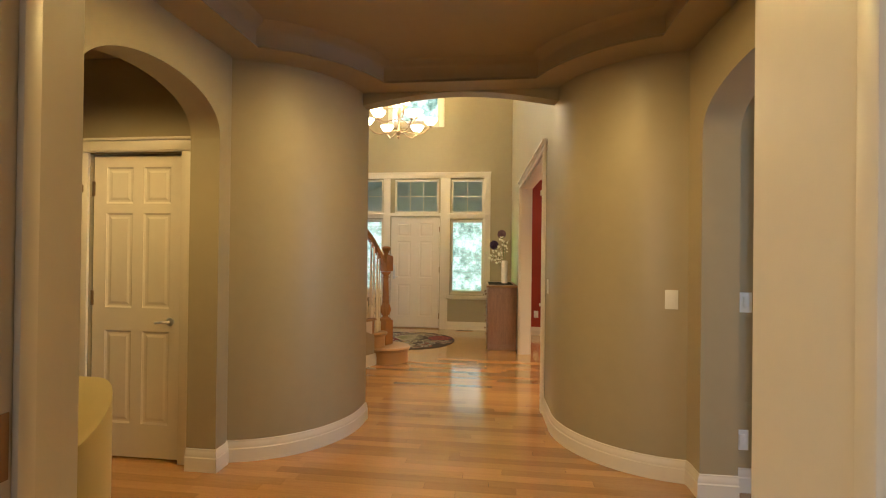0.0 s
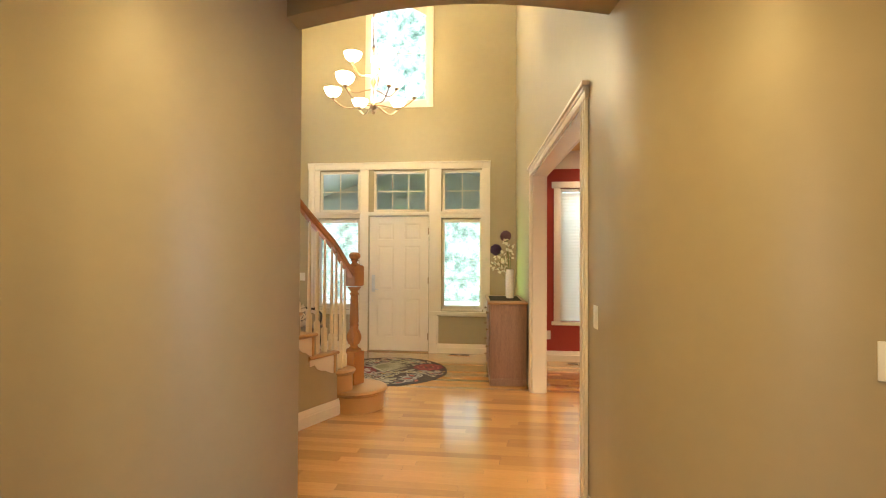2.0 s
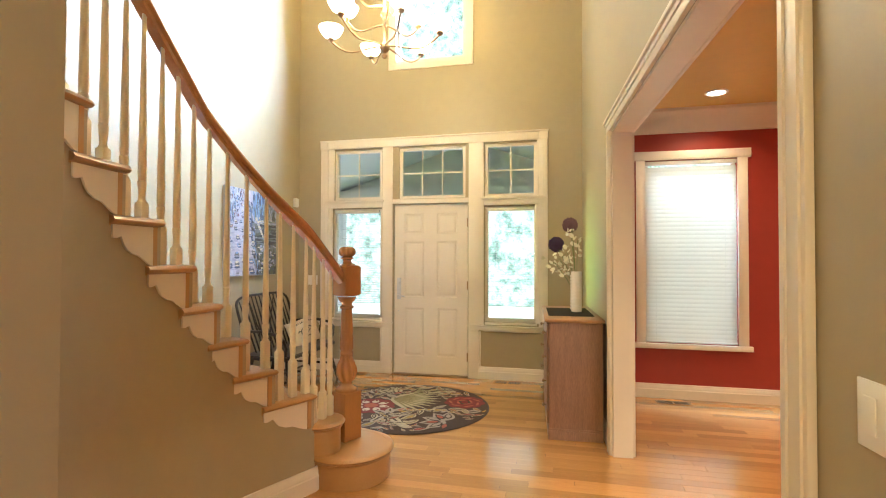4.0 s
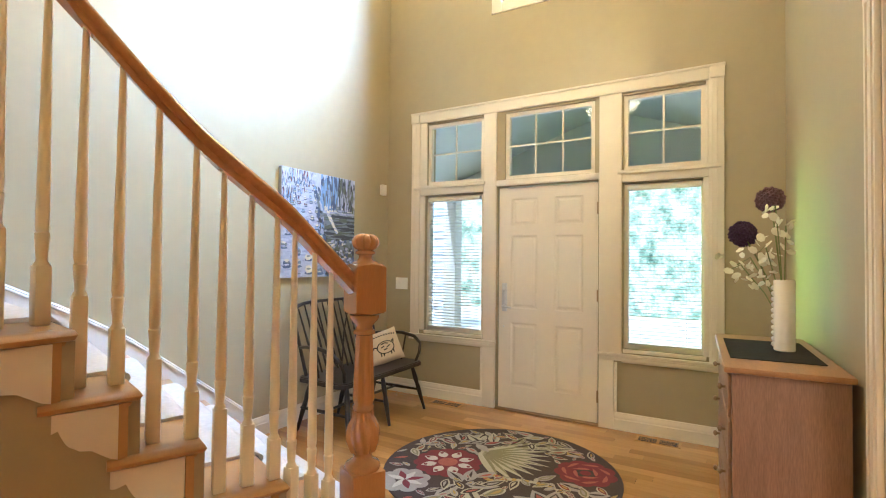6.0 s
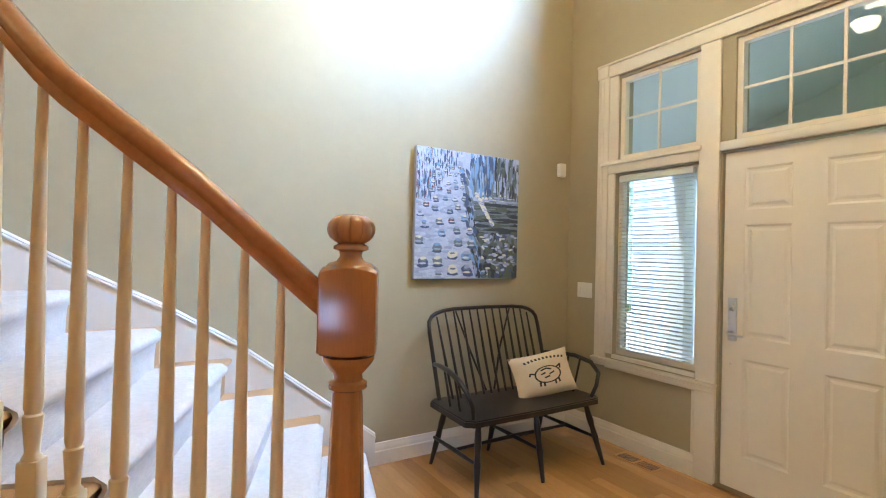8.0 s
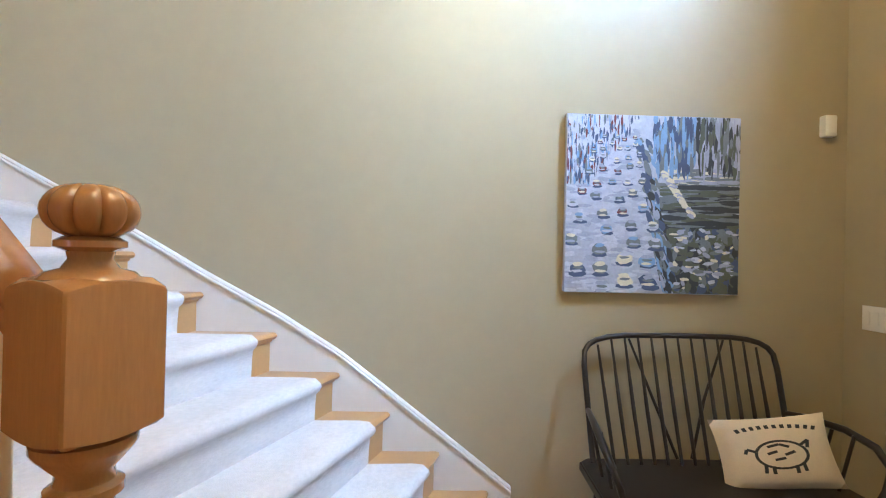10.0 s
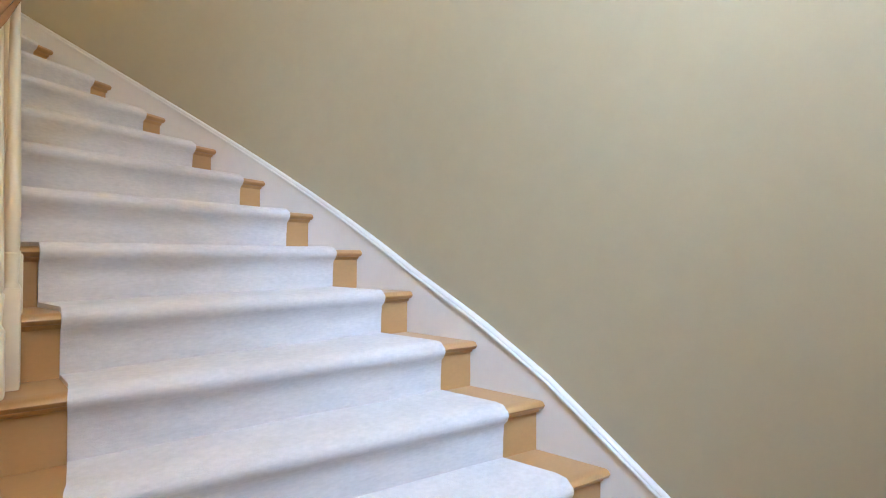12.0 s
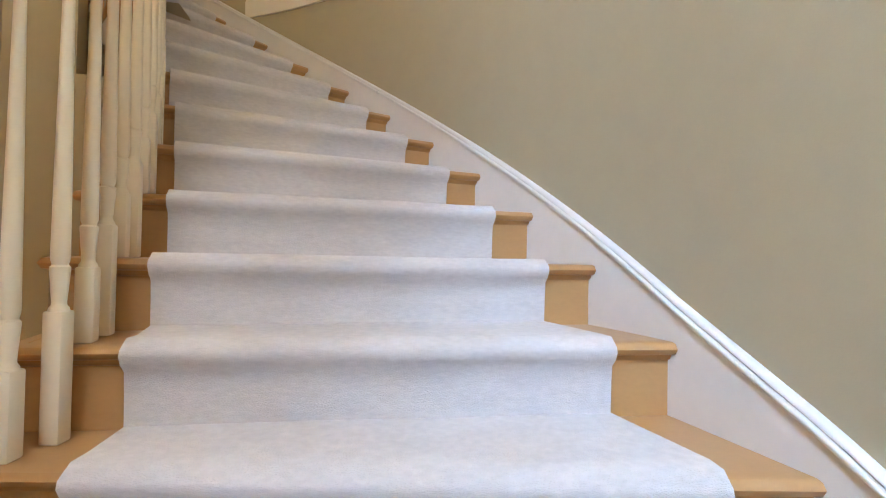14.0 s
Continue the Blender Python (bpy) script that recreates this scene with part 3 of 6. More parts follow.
F = NY - 0.001
for x0, x1, z0, z1, d in ((-2.08, -1.98, 0.60, 2.86, 0.022), (-1.26, -1.13, 0.60, 2.76, 0.020), (-0.19, -0.01, 0.60, 2.76, 0.020), (0.62, 0.72, 0.60, 2.86, 0.022),
                          (-1.98, 0.62, 2.76, 2.86, 0.024), (-1.98, -1.26, 2.02, 2.11, 0.022), (-1.13, -0.19, 2.06, 2.115, 0.020), (-0.01, 0.62, 2.02, 2.11, 0.022),
                          (-1.98, -1.92, 0.66, 2.02, 0.016), (0.58, 0.62, 0.66, 2.02, 0.016), (-1.98, -1.90, 2.11, 2.76, 0.016), (0.60, 0.62, 2.11, 2.76, 0.016),
                          (-1.26, -1.13, 0.0, 0.60, 0.022), (-0.19, -0.07, 0.0, 0.60, 0.022), (-1.98, -1.26, 0.55, 0.60, 0.014), (-0.01, 0.72, 0.55, 0.60, 0.014)):
    board("casing_board", x0, x1, z0, z1, F - d, F, entry)
for x0, x1 in ((-2.10, -1.125), (-0.195, 0.74)):
    board("window_stool", x0, x1, 0.60, 0.622, F - 0.045, F, entry, 0.005)
    board("stool_bead", x0 + 0.008, x1 - 0.008, 0.585, 0.5985, F - 0.036, F - 0.0235, entry, 0.004)
    board("stool_cove", x0 + 0.012, x1 - 0.012, 0.563, 0.5845, F - 0.029, F - 0.0235, entry, 0.003)
for x0, x1 in ((-1.285, -1.262), (-0.068, -0.045)):
    board("panel_bead", x0, x1, 0.142, 0.548, F - 0.016, F, entry, 0.004)
for x0, x1 in ((-1.92, -1.27), (0.0, 0.60)):
    board("sash_rail", x0, x1, 0.630, 0.6595, F - 0.012, F + 0.01, entry, 0.003)
for x0, x1 in ((-2.04, -1.24), (-0.04, 0.70)):
    board("rail_cap", x0, x1, 2.085, 2.115, F - 0.038, F - 0.022, entry, 0.004)
board("head_cap", -2.09, 0.73, 2.85, 2.87, F - 0.035, F, entry, 0.004)
for x in (-2.085, 0.625):
    part("corner_block", Geo().box(x, x + 0.1, F - 0.032, F - 0.0225, 2.765, 2.862, 0.004), TRIM, entry)
for x0 in (-2.065, -2.035, 0.635, 0.665):
    part("flute", Geo().box(x0, x0 + 0.012, F - 0.027, F - 0.0225, 0.66, 2.74, 0.003), TRIM, entry)
part("threshold", Geo().box(-1.13, -0.19, NY - 0.03, NY + 0.10, 0.0, 0.014, 0.003), BRASS, entry, "dark metal threshold")


def panel_door(name, x0, x1, z0, z1, y, label, columns, rows_, hinge_x, material=DOORPAINT):
    """A raised-panel door whose room face is at y."""
    ob = thing(name, label, "door")
    tagged(ob, kind="structure")
    g = Geo().box(x0, x1, y + 0.012, y + 0.042, z0, z1)
    holes = [(c[0], c[1], r[0], r[1]) for c in columns for r in rows_]
    pierced(g, "y", y, y + 0.012, x0, x1, z0, z1, holes)
    part("slab", g, material, ob, "", 0)
    for c0, c1, r0, r1 in holes:
        q = Geo()
        a, b = 0.024, 0.040
        q.add([(c0, y + 0.002, r0), (c1, y + 0.002, r0), (c1, y + 0.002, r1), (c0, y + 0.002, r1), (c0 + 0.012, y + 0.0075, r0 + 0.012), (c1 - 0.012, y + 0.0075, r0 + 0.012), (c1 - 0.012, y + 0.0075, r1 - 0.012), (c0 + 0.012, y + 0.0075, r1 - 0.012),
               (c0 + a, y + 0.0075, r0 + a), (c1 - a, y + 0.0075, r0 + a), (c1 - a, y + 0.0075, r1 - a), (c0 + a, y + 0.0075, r1 - a), (c0 + b, y + 0.003, r0 + b), (c1 - b, y + 0.003, r0 + b), (c1 - b, y + 0.003, r1 - b), (c0 + b, y + 0.003, r1 - b)],
              [(i * 4 + k, i * 4 + (k + 1) % 4, i * 4 + 4 + (k + 1) % 4, i * 4 + 4 + k) for i in range(3) for k in range(4)] + [(12, 13, 14, 15)])
        part("panel", q, material, ob, "", 0)
    for hz in (z0 + 0.22, (z0 + z1) / 2 + 0.05, z1 - 0.22):
        part("hinge", Geo().box(hinge_x - 0.012, hinge_x + 0.012, y - 0.006, y + 0.004, hz - 0.05, hz + 0.05, 0.002), BRASS, ob, "small metal hinge")
    return ob


front = panel_door("door_1", -1.112, -0.208, 0.016, 2.044, NY + 0.02, "closed cream six-panel front door", [(-0.99, -0.74), (-0.58, -0.33)],
                   [(0.22, 0.80), (0.93, 1.60), (1.69, 1.94)], -0.203)
hs = Geo().box(-1.075, -1.025, NY + 0.004, NY + 0.02, 0.90, 1.16, 0.006)
hp = part("handle_plate", hs, METAL, front, "brushed nickel handle plate")
part("lever", Geo().tube([(-1.05, NY + 0.01, 0.95), (-1.05, NY - 0.04, 0.95), (-1.03, NY - 0.05, 0.95), (-0.96, NY - 0.05, 0.94)], [0.011, 0.010, 0.010, 0.007]), METAL, hp)
part("thumb_turn", Geo().lathe([(0.02, 0), (0.02, 0.012), (0.008, 0.016), (0.008, 0.03)], (0, 0, 0), 14).moved(pose(-1.05, NY + 0.005, 1.10, 90, 0, 0)), METAL, hp)
part("peephole", Geo().ball((-1.06, NY + 0.018, 0.76), 0.008, 10), METAL, front)

closet = panel_door("door_2", -1.79, -1.135, 0.012, 2.03, 3.59, "closed cream six-panel closet door", [(-1.695, -1.500), (-1.420, -1.225)],
                    [(0.235, 0.855), (1.01, 1.645), (1.71, 1.955)], -1.793)
part("rose", Geo().lathe([(0.028, 0), (0.028, 0.008), (0.012, 0.014)], (0, 0, 0), 16).moved(pose(-1.215, 3.588, 0.925, 90, 0, 0)), METAL, closet)
part("lever", Geo().tube([(-1.215, 3.59, 0.925), (-1.215, 3.545, 0.925), (-1.23, 3.535, 0.927), (-1.285, 3.535, 0.92)], [0.010, 0.010, 0.011, 0.009]), METAL, closet, "chrome lever handle")
cs = thing("closet_casing", "cream painted casing with a moulded head", "door casing")
tagged(cs, kind="structure")
for x0, x1 in ((-1.885, -1.80), (-1.125, -1.045)):
    part("side_casing", Geo().box(x0, x1, 3.548, 3.569, 0, 2.05, 0.004), TRIM, cs)
part("head_casing", Geo().box(-1.895, -1.035, 3.545, 3.569, 2.05, 2.125, 0.004).box(-1.905, -1.03, 3.535, 3.569, 2.125, 2.145, 0.004).box(-1.895, -1.035, 3.54, 3.545, 2.06, 2.07, 0.0), TRIM, cs)
solid("door_hook", Geo().box(-1.86, -1.83, 3.535, 3.547, 1.78, 1.83, 0.002).tube([(-1.845, 3.536, 1.80), (-1.845, 3.50, 1.79), (-1.845, 3.49, 1.75)], 0.008), BRASS, "small bronze door stop hook on the casing", "hook")

# cased opening to the dining room
co = thing("dining_casing", "cream painted casing around the wide dining opening", "door casing")
tagged(co, kind="structure")
for y0, y1 in ((0.53, 0.64), (3.06, 3.17)):
    part("side_casing", Geo().box(-0.022, -0.001, y0, y1, 0, 2.32, 0.004).box(-0.028, -0.022, y0 + 0.015, y0 + 0.035, 0, 2.32).box(-0.028, -0.022, y1 - 0.035, y1 - 0.015, 0, 2.32).moved(EAST), TRIM, co)
    part("side_casing", Geo().box(0.131, 0.152, y0, y1, 0, 2.40, 0.004).moved(EAST), TRIM, co)
part("head_casing", Geo().box(-0.024, -0.001, 0.52, 3.18, 2.32, 2.39, 0.004).box(-0.045, -0.001, 0.505, 3.195, 2.39, 2.415, 0.005).box(-0.032, -0.024, 0.525, 3.175, 2.365, 2.39).moved(EAST), TRIM, co)
for y0, y1 in ((0.641, 0.658), (3.042, 3.059)):
    part("jamb", Geo().box(-0.001, 0.131, y0, y1, 0, 2.302).moved(EAST), TRIM, co)
part("head_jamb", Geo().box(-0.001, 0.131, 0.641, 3.059, 2.302, 2.319).moved(EAST), TRIM, co)
part("head_casing", Geo().box(0.131, 0.154, 0.64, 3.06, 2.30, 2.40, 0.004).moved(EAST), TRIM, co)

pc = thing("passage_casing", "fluted cream casing with corner blocks", "door casing")
tagged(pc, kind="structure")
for x0, x1 in ((2.46, 2.55), (4.30, 4.39)):
    part("side_casing", Geo().box(x0, x1, 3.696, 3.719, 0, 2.36, 0.004).box(x0 + 0.02, x0 + 0.035, 3.688, 3.696, 0, 2.36, 0.003).box(x0 + 0.055, x0 + 0.07, 3.688, 3.696, 0, 2.36, 0.003), TRIM, pc)
    part("corner_block", Geo().box(x0 - 0.005, x1 + 0.005, 3.686, 3.719, 2.362, 2.46, 0.005), TRIM, pc)
part("head_casing", Geo().box(2.556, 4.294, 3.696, 3.719, 2.362, 2.45, 0.004).box(2.556, 4.294, 3.688, 3.696, 2.40, 2.415, 0.003), TRIM, pc)
part("jamb", Geo().box(2.533, 2.549, 3.719, 3.872, 0, 2.36), TRIM, pc)


def window(name, x0, x1, z0, z1, y, label, cols, rws, parent_y=0.05, depth=0.05):
    ob = thing(name, label, "window")
    tagged(ob, kind="structure")
    w = 0.035
    fr = Geo()
    pierced(fr, "y", y + 0.02, y + 0.07, x0 + 0.001, x1 - 0.001, z0 + 0.001, z1 - 0.001, [(x0 + w, x1 - w, z0 + w, z1 - w)])
    part("window_frame", fr, TRIM, ob, "", 0)
    pane = part("pane", Geo().box(x0 + w - 0.004, x1 - w + 0.004, y + 0.042, y + 0.047, z0 + w - 0.004, z1 - w + 0.004), GLASS, ob, "clear glass pane", 0)
    pane.visible_shadow = False
    for i in range(1, cols):
        x = x0 + w + (x1 - x0 - 2 * w) * i / cols
        part("muntin", Geo().box(x - 0.008, x + 0.008, y + 0.030, y + 0.0415, z0 + w, z1 - w), TRIM, ob, "", 0)
    for j in range(1, rws):
        z = z0 + w + (z1 - z0 - 2 * w) * j / rws
        part("muntin", Geo().box(x0 + w, x1 - w, y + 0.032, y + 0.0412, z - 0.008, z + 0.008), TRIM, ob, "", 0)
    return ob


window("window_1", -1.90, -1.27, 2.12, 2.74, NY, "four-light transom window above the sidelight", 2, 2)
window("window_2", -1.05, -0.23, 2.12, 2.74, NY, "six-light transom window above the front door", 3, 2)
window("window_3", 0.0, 0.60, 2.12, 2.74, NY, "four-light transom window above the sidelight", 2, 2)
window("window_4", -1.92, -1.27, 0.66, 2.01, NY + 0.02, "tall sidelight window beside the front door", 1, 1)
window("window_5", 0.0, 0.60, 0.66, 2.01, NY + 0.02, "tall sidelight window beside the front door", 1, 1)
window("window_6", -1.09, -0.24, 3.80, 5.30, NY + 0.02, "high upper window with a meeting rail", 1, 2)
window("window_7", 1.70, 2.55, 0.55, 2.40, DY + 0.03, "dining room window with closed blinds", 1, 2)
uc = thing("upper_window_casing", "cream painted casing of the high window", "window casing")
tagged(uc, kind="structure")
for x0, x1, z0, z1 in ((-1.19, -1.09, 3.70, 5.40), (-0.24, -0.14, 3.70, 5.40), (-1.09, -0.24, 3.70, 3.80), (-1.09, -0.24, 5.30, 5.40)):
    part("casing_board", Geo().box(x0, x1, F - 0.022, F, z0, z1, 0.004), TRIM, uc)
arch_poly = [(-1.089, 5.299)] + [(-1.089 + 0.848 * i / 16, 5.08 + 0.16 * math.sin(math.pi * i / 16)) for i in range(17)] + [(-0.241, 5.299)]
part("arched_head", Geo().prism(arch_poly, "y", NY - 0.02, NY + 0.015), TRIM, uc, "cream arched head filler")
dc = thing("dining_window_casing", "cream painted casing with a deep sill", "window casing")
tagged(dc, kind="structure")
for x0, x1, z0, z1, d in ((1.61, 1.70, 0.55, 2.40, 0.022), (2.55, 2.64, 0.55, 2.40, 0.022), (1.58, 2.67, 2.40, 2.49, 0.026), (1.58, 2.67, 0.50, 0.55, 0.045)):
    part("casing_board", Geo().box(x0, x1, DY - 0.001 - d, DY - 0.001, z0, z1, 0.004), TRIM, dc)


def blind(label, x0, x1, z0, z1, y, pitch, width, tilt, material=BLIND):
    ob = thing("venetian_blind", label, "window blind", "venetian blinds")
    part("headrail", Geo().box(x0, x1, y - 0.02, y + 0.02, z1 - 0.04, z1, 0.003), BLIND, ob)
    part("bottom_rail", Geo().box(x0, x1, y - width * 0.5, y + width * 0.5, z0, z0 + 0.014, 0.003), BLIND, ob)
    g = Geo()
    c, s = math.cos(radians(tilt)) * width / 2, math.sin(radians(tilt)) * width / 2
    g.add([(x0, -c, -s), (x1, -c, -s), (x1, 0, 0.0025), (x0, 0, 0.0025), (x1, c, s), (x0, c, s), (x0, -c, -s - 0.0012), (x1, -c, -s - 0.0012), (x1, 0, 0.0012), (x0, 0, 0.0012), (x1, c, s - 0.0012), (x0, c, s - 0.0012)],
          [(0, 1, 2, 3), (3, 2, 4, 5), (7, 6, 9, 8), (8, 9, 11, 10), (0, 6, 7, 1), (5, 4, 10, 11)])
    me = g.mesh("slat", material)
    for i in range(int((z1 - z0 - 0.06) / pitch)):
        o = new("slat", me)
        o.location = (0, y, z0 + 0.03 + pitch * i)
        o.parent = ob
    for x in (x0 + 0.1, x1 - 0.1):
        part("cord", Geo().box(x - 0.001, x + 0.001, y - 0.001, y + 0.001, z0, z1), BLIND, ob, "", 0)
    return ob


blind("white narrow-slat venetian blind lowered with open slats", -1.885, -1.305, 0.70, 1.99, NY + 0.012, 0.0285, 0.025, 14)
blind("white narrow-slat venetian blind lowered with open slats", 0.035, 0.565, 0.70, 1.99, NY + 0.012, 0.0285, 0.025, 4)
blind("white wide-slat blind lowered and nearly closed", 1.705, 2.545, 0.56, 2.39, DY + 0.012, 0.043, 0.050, 72, LITBLIND)

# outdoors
# The backdrop is self-lit, the sun adds nothing to it.
structure("backdrop", Geo().box(-16, 16, 21.0, 21.1, -1, 20), foliage_backdrop(), "glowing backdrop of green trees and shrubs in the distance", "backdrop")
structure("ground", Geo().box(-40, 40, 9.66, 60, -0.35, -0.25), mat("grass", (0.07, 0.13, 0.03), 0.9, vary=0.4, scale=6), "lawn in front of the house", "ground")
structure("driveway", Geo().box(-9, 9, 13.0, 20.5, -0.25, -0.22), mat("pale_concrete", (0.80, 0.79, 0.76), 0.9, vary=0.08), "pale sunlit concrete driveway", "driveway")
structure("porch_slab", Geo().box(-3.2, 2.2, 9.66, 12.4, -0.25, -0.02), CONCRETE, "grey concrete porch slab", "porch")
structure("porch_ceiling", Geo().prism([(-3.2, 2.60), (-0.65, 3.45), (1.9, 2.60), (1.9, 2.70), (-0.65, 3.55), (-3.2, 2.70)], "y", 9.66, 12.46), PORCH, "grey painted gabled porch ceiling", "ceiling")
structure("porch_beam", Geo().box(-3.2, 1.9, 12.1, 12.3, 2.35, 2.62), PORCH, "grey painted porch beam", "beam")
structure("porch_gable", Geo().prism([(-3.2, 2.35), (1.9, 2.35), (1.9, 2.62), (-0.65, 3.48), (-3.2, 2.62)], "y", 12.3, 12.4), PORCH, "grey painted porch gable", "wall")
gw = structure("wall_garage", Geo().box(-5.95, -4.75, 15.0, 15.4, -0.3, 3.3), PORCH, "grey sided garage wall beyond the porch", "wall")
for i in range(18):
    bd = part("siding_board", Geo().prism([(14.985, 0.175 * i - 0.25), (14.970, 0.175 * i - 0.25), (14.994, 0.175 * i - 0.08), (14.998, 0.175 * i - 0.08)], "x", -5.95, -4.75), PORCH, gw)
for x in (-3.10, 1.25):
    po = thing("porch_post", "white square porch post on a base", "post", "porch posts")
    part("shaft", Geo().box(x - 0.11, x + 0.11, 12.09, 12.31, 0.18, 2.35, 0.01), PORCHWHITE, po)
    part("base", Geo().box(x - 0.15, x + 0.15, 12.05, 12.35, -0.02, 0.18, 0.01), PORCHWHITE, po)

# ---- staircase ----
RISE = 0.195
OUT_Y = {1: 7.663, 2: 7.412, 3: 7.159, 4: 6.902, 5: 6.584}
IN = {1: (-0.42, 7.07), 2: (-0.58, 6.78), 3: (-0.58, 6.515), 4: (-0.69, 6.27), 5: (-0.76, 6.105)}
STEPS = 17


def out_pt(k):
    if k in OUT_Y:
        return Vector((-2.372, OUT_Y[k], 0))
    a = radians(6.5 * (k - 6) + 0.3)
    return Vector((CX - 2.907 * math.cos(a), CY - 2.907 * math.sin(a), 0))


def in_pt(k):
    if k in IN:
        return Vector((*IN[k], 0))
    x, y = -0.80, 5.95
    for i in range(7, k + 1):
        a = radians(max(0, i - 8) * 4.5)
        x, y = x + 0.19 * math.sin(a), y - 0.19 * math.cos(a)
    return Vector((x, y, 0))


def line_pt(k, u, forward=0.0, z=0.0):
    """On the nose line of step k, u from the wall (0) to the open side (1), moved forward (downstairs)."""
    o, i = out_pt(k), in_pt(k)
    d = (i - o).normalized()
    return o.lerp(i, u) + Vector((-d.y, d.x, 0)) * forward + Vector((0, 0, z))


stairs = thing("staircase", "curved oak staircase with white scrolled brackets", "staircase")
tagged(stairs, kind="structure")
NOSE = [(-0.03, -0.034), (0.0, -0.034), (0.011, -0.030), (0.018, -0.017), (0.011, -0.004), (0.0, 0.0), (-0.03, 0.0)]
COVE = [(-0.035, -0.062), (-0.024, -0.062), (-0.020, -0.052), (-0.008, -0.046), (-0.004, -0.034), (-0.035, -0.034)]


def bull(k, cx, cy, r):
    """Plan outline of a starting step with a round end, from the wall round to the back."""
    o = out_pt(k)
    a_top = math.degrees(math.atan2(1.0, 0.30))
    return [(WX + 0.02, o.y)] + arc(cx, cy, r, a_top, -150, 26) + [(WX + 0.02, o.y - 0.36)]


for k, (bx, by, br) in {1: (-0.50, 6.80, 0.29), 2: (-0.63, 6.66, 0.15)}.items():
    z = RISE * k
    plan = bull(k, bx, by, br)
    small = bull(k, bx, by, br - 0.028)
    small = [(small[0][0], small[0][1] - 0.028)] + small[1:]
    g = Geo().prism(small, "z", z - 0.033, z - 0.001)
    g.sweep([(x, y, z) for x, y in plan[:-1]][::-1], [(a - 0.018, b) for a, b in NOSE])
    g.sweep([(x, y, z) for x, y in small[:-1]][::-1], [(a + 0.02, b) for a, b in COVE])
    part("tread", g, STAIRWOOD, stairs, "", 50)
    part("riser", Geo().prism(small, "z", z - RISE + 0.001, z - 0.034), STAIRWOOD, stairs, "", 50)
for k in range(3, STEPS + 1):
    z = RISE * k
    a, b = line_pt(k, 0.0), line_pt(k, 1.0)
    c, d = (line_pt(k + 1, 1.0), line_pt(k + 1, 0.0)) if k < STEPS else (line_pt(k, 1.0, -0.3), line_pt(k, 0.0, -0.3))
    d_in = (b - a).normalized()
    side = (c - b).normalized()
    inset = 0.018
    slab = [line_pt(k, 0.0, -0.047), line_pt(k, 1.0, -0.047) - d_in * 0.047, c - d_in * 0.047 + side * 0.05, d + side * 0.05]
    g = Geo().prism([(p.x, p.y) for p in slab], "z", z - 0.034, z)
    corner = b - d_in * inset + Vector((d_in.y, -d_in.x, 0)) * inset
    path = [c - d_in * inset + side * 0.085, corner, a + Vector((d_in.y, -d_in.x, 0)) * inset]
    g.sweep([(p.x, p.y, z) for p in path], NOSE)
    g.sweep([(p.x, p.y, z) for p in path], COVE)
    part("tread", g, STAIRWOOD, stairs, "", 50)
    f0, f1 = line_pt(k, 0.0, -0.034), line_pt(k, 1.0, -0.034) - d_in * 0.014
    f2, f3 = line_pt(k, 1.0, -0.058) - d_in * 0.014, line_pt(k, 0.0, -0.058)
    part("riser", Geo().prism([(p.x, p.y) for p in (f0, f1, f2, f3)], "z", z - RISE, z - 0.034), STAIRWOOD, stairs)
    # scrolled bracket under the return of the tread
    e0, e1 = b - d_in * 0.03 + side * 0.0585, c - d_in * 0.03 + side * 0.075
    length = (e1 - e0).length
    scroll = [(0, 0), (1, 0), (1.0, -0.30)] + [(1.0 - 0.12 * (1 - math.cos(t)) / 2 - 0.0, -0.30 - 0.10 * math.sin(t) * 0.3) for t in (0.8, 1.6, 2.4)] \
        + [(0.80 - 0.20 * t, -0.28 - 0.30 * t - 0.10 * math.sin(t * 2.6)) for t in (0.0, 0.25, 0.5, 0.75, 1.0)] + [(0.52, -0.70), (0.36, -0.74), (0.22, -0.86), (0.10, -0.96), (0, -1.0)]
    drop = RISE - 0.036
    n_out = Vector((-side.y, side.x, 0))
    if n_out.dot(d_in) < 0:
        n_out = -n_out
    v0 = [e0 + (e1 - e0) * s + Vector((0, 0, z - 0.036 + drop * h)) for s, h in scroll]
    m = len(v0)
    br_geo = Geo().add([p + n_out * 0.004 for p in v0] + [p + n_out * 0.013 for p in v0], [tuple(range(m)), tuple(range(2 * m - 1, m - 1, -1))] + [(i, (i + 1) % m, m + (i + 1) % m, m + i) for i in range(m)])
    part("bracket", br_geo, TRIM, stairs, "cream painted scrolled bracket", 0)

# wall under the open side
under = Geo()


def under_pt(k):
    return in_pt(k) - (in_pt(k) - out_pt(k)).normalized() * 0.03 if k > 2 else Vector((-0.63, 6.62, 0))


UNDER_Z = {k: RISE * k - 0.035 for k in range(2, STEPS)}
UNDER_Z[1] = 0.0
for k in range(2, STEPS):
    p0, p1 = under_pt(k), under_pt(k + 1)
    for j in range(1 if k <= 12 else k - 2, k):
        z0, z1 = UNDER_Z[j], UNDER_Z[j + 1]
        under.add([(p0.x, p0.y, z0), (p1.x, p1.y, z0), (p1.x, p1.y, z1), (p0.x, p0.y, z1)], [(0, 1, 2, 3)])
under_ob = structure("wall_under_stair", under, WALL, "curved olive painted wall beneath the stair", "wall", 60, True)
path_in = [(-0.60, 6.60)] + [((in_pt(k) - (in_pt(k) - out_pt(k)).normalized() * 0.028).x, (in_pt(k) - (in_pt(k) - out_pt(k)).normalized() * 0.028).y) for k in range(3, 13)]
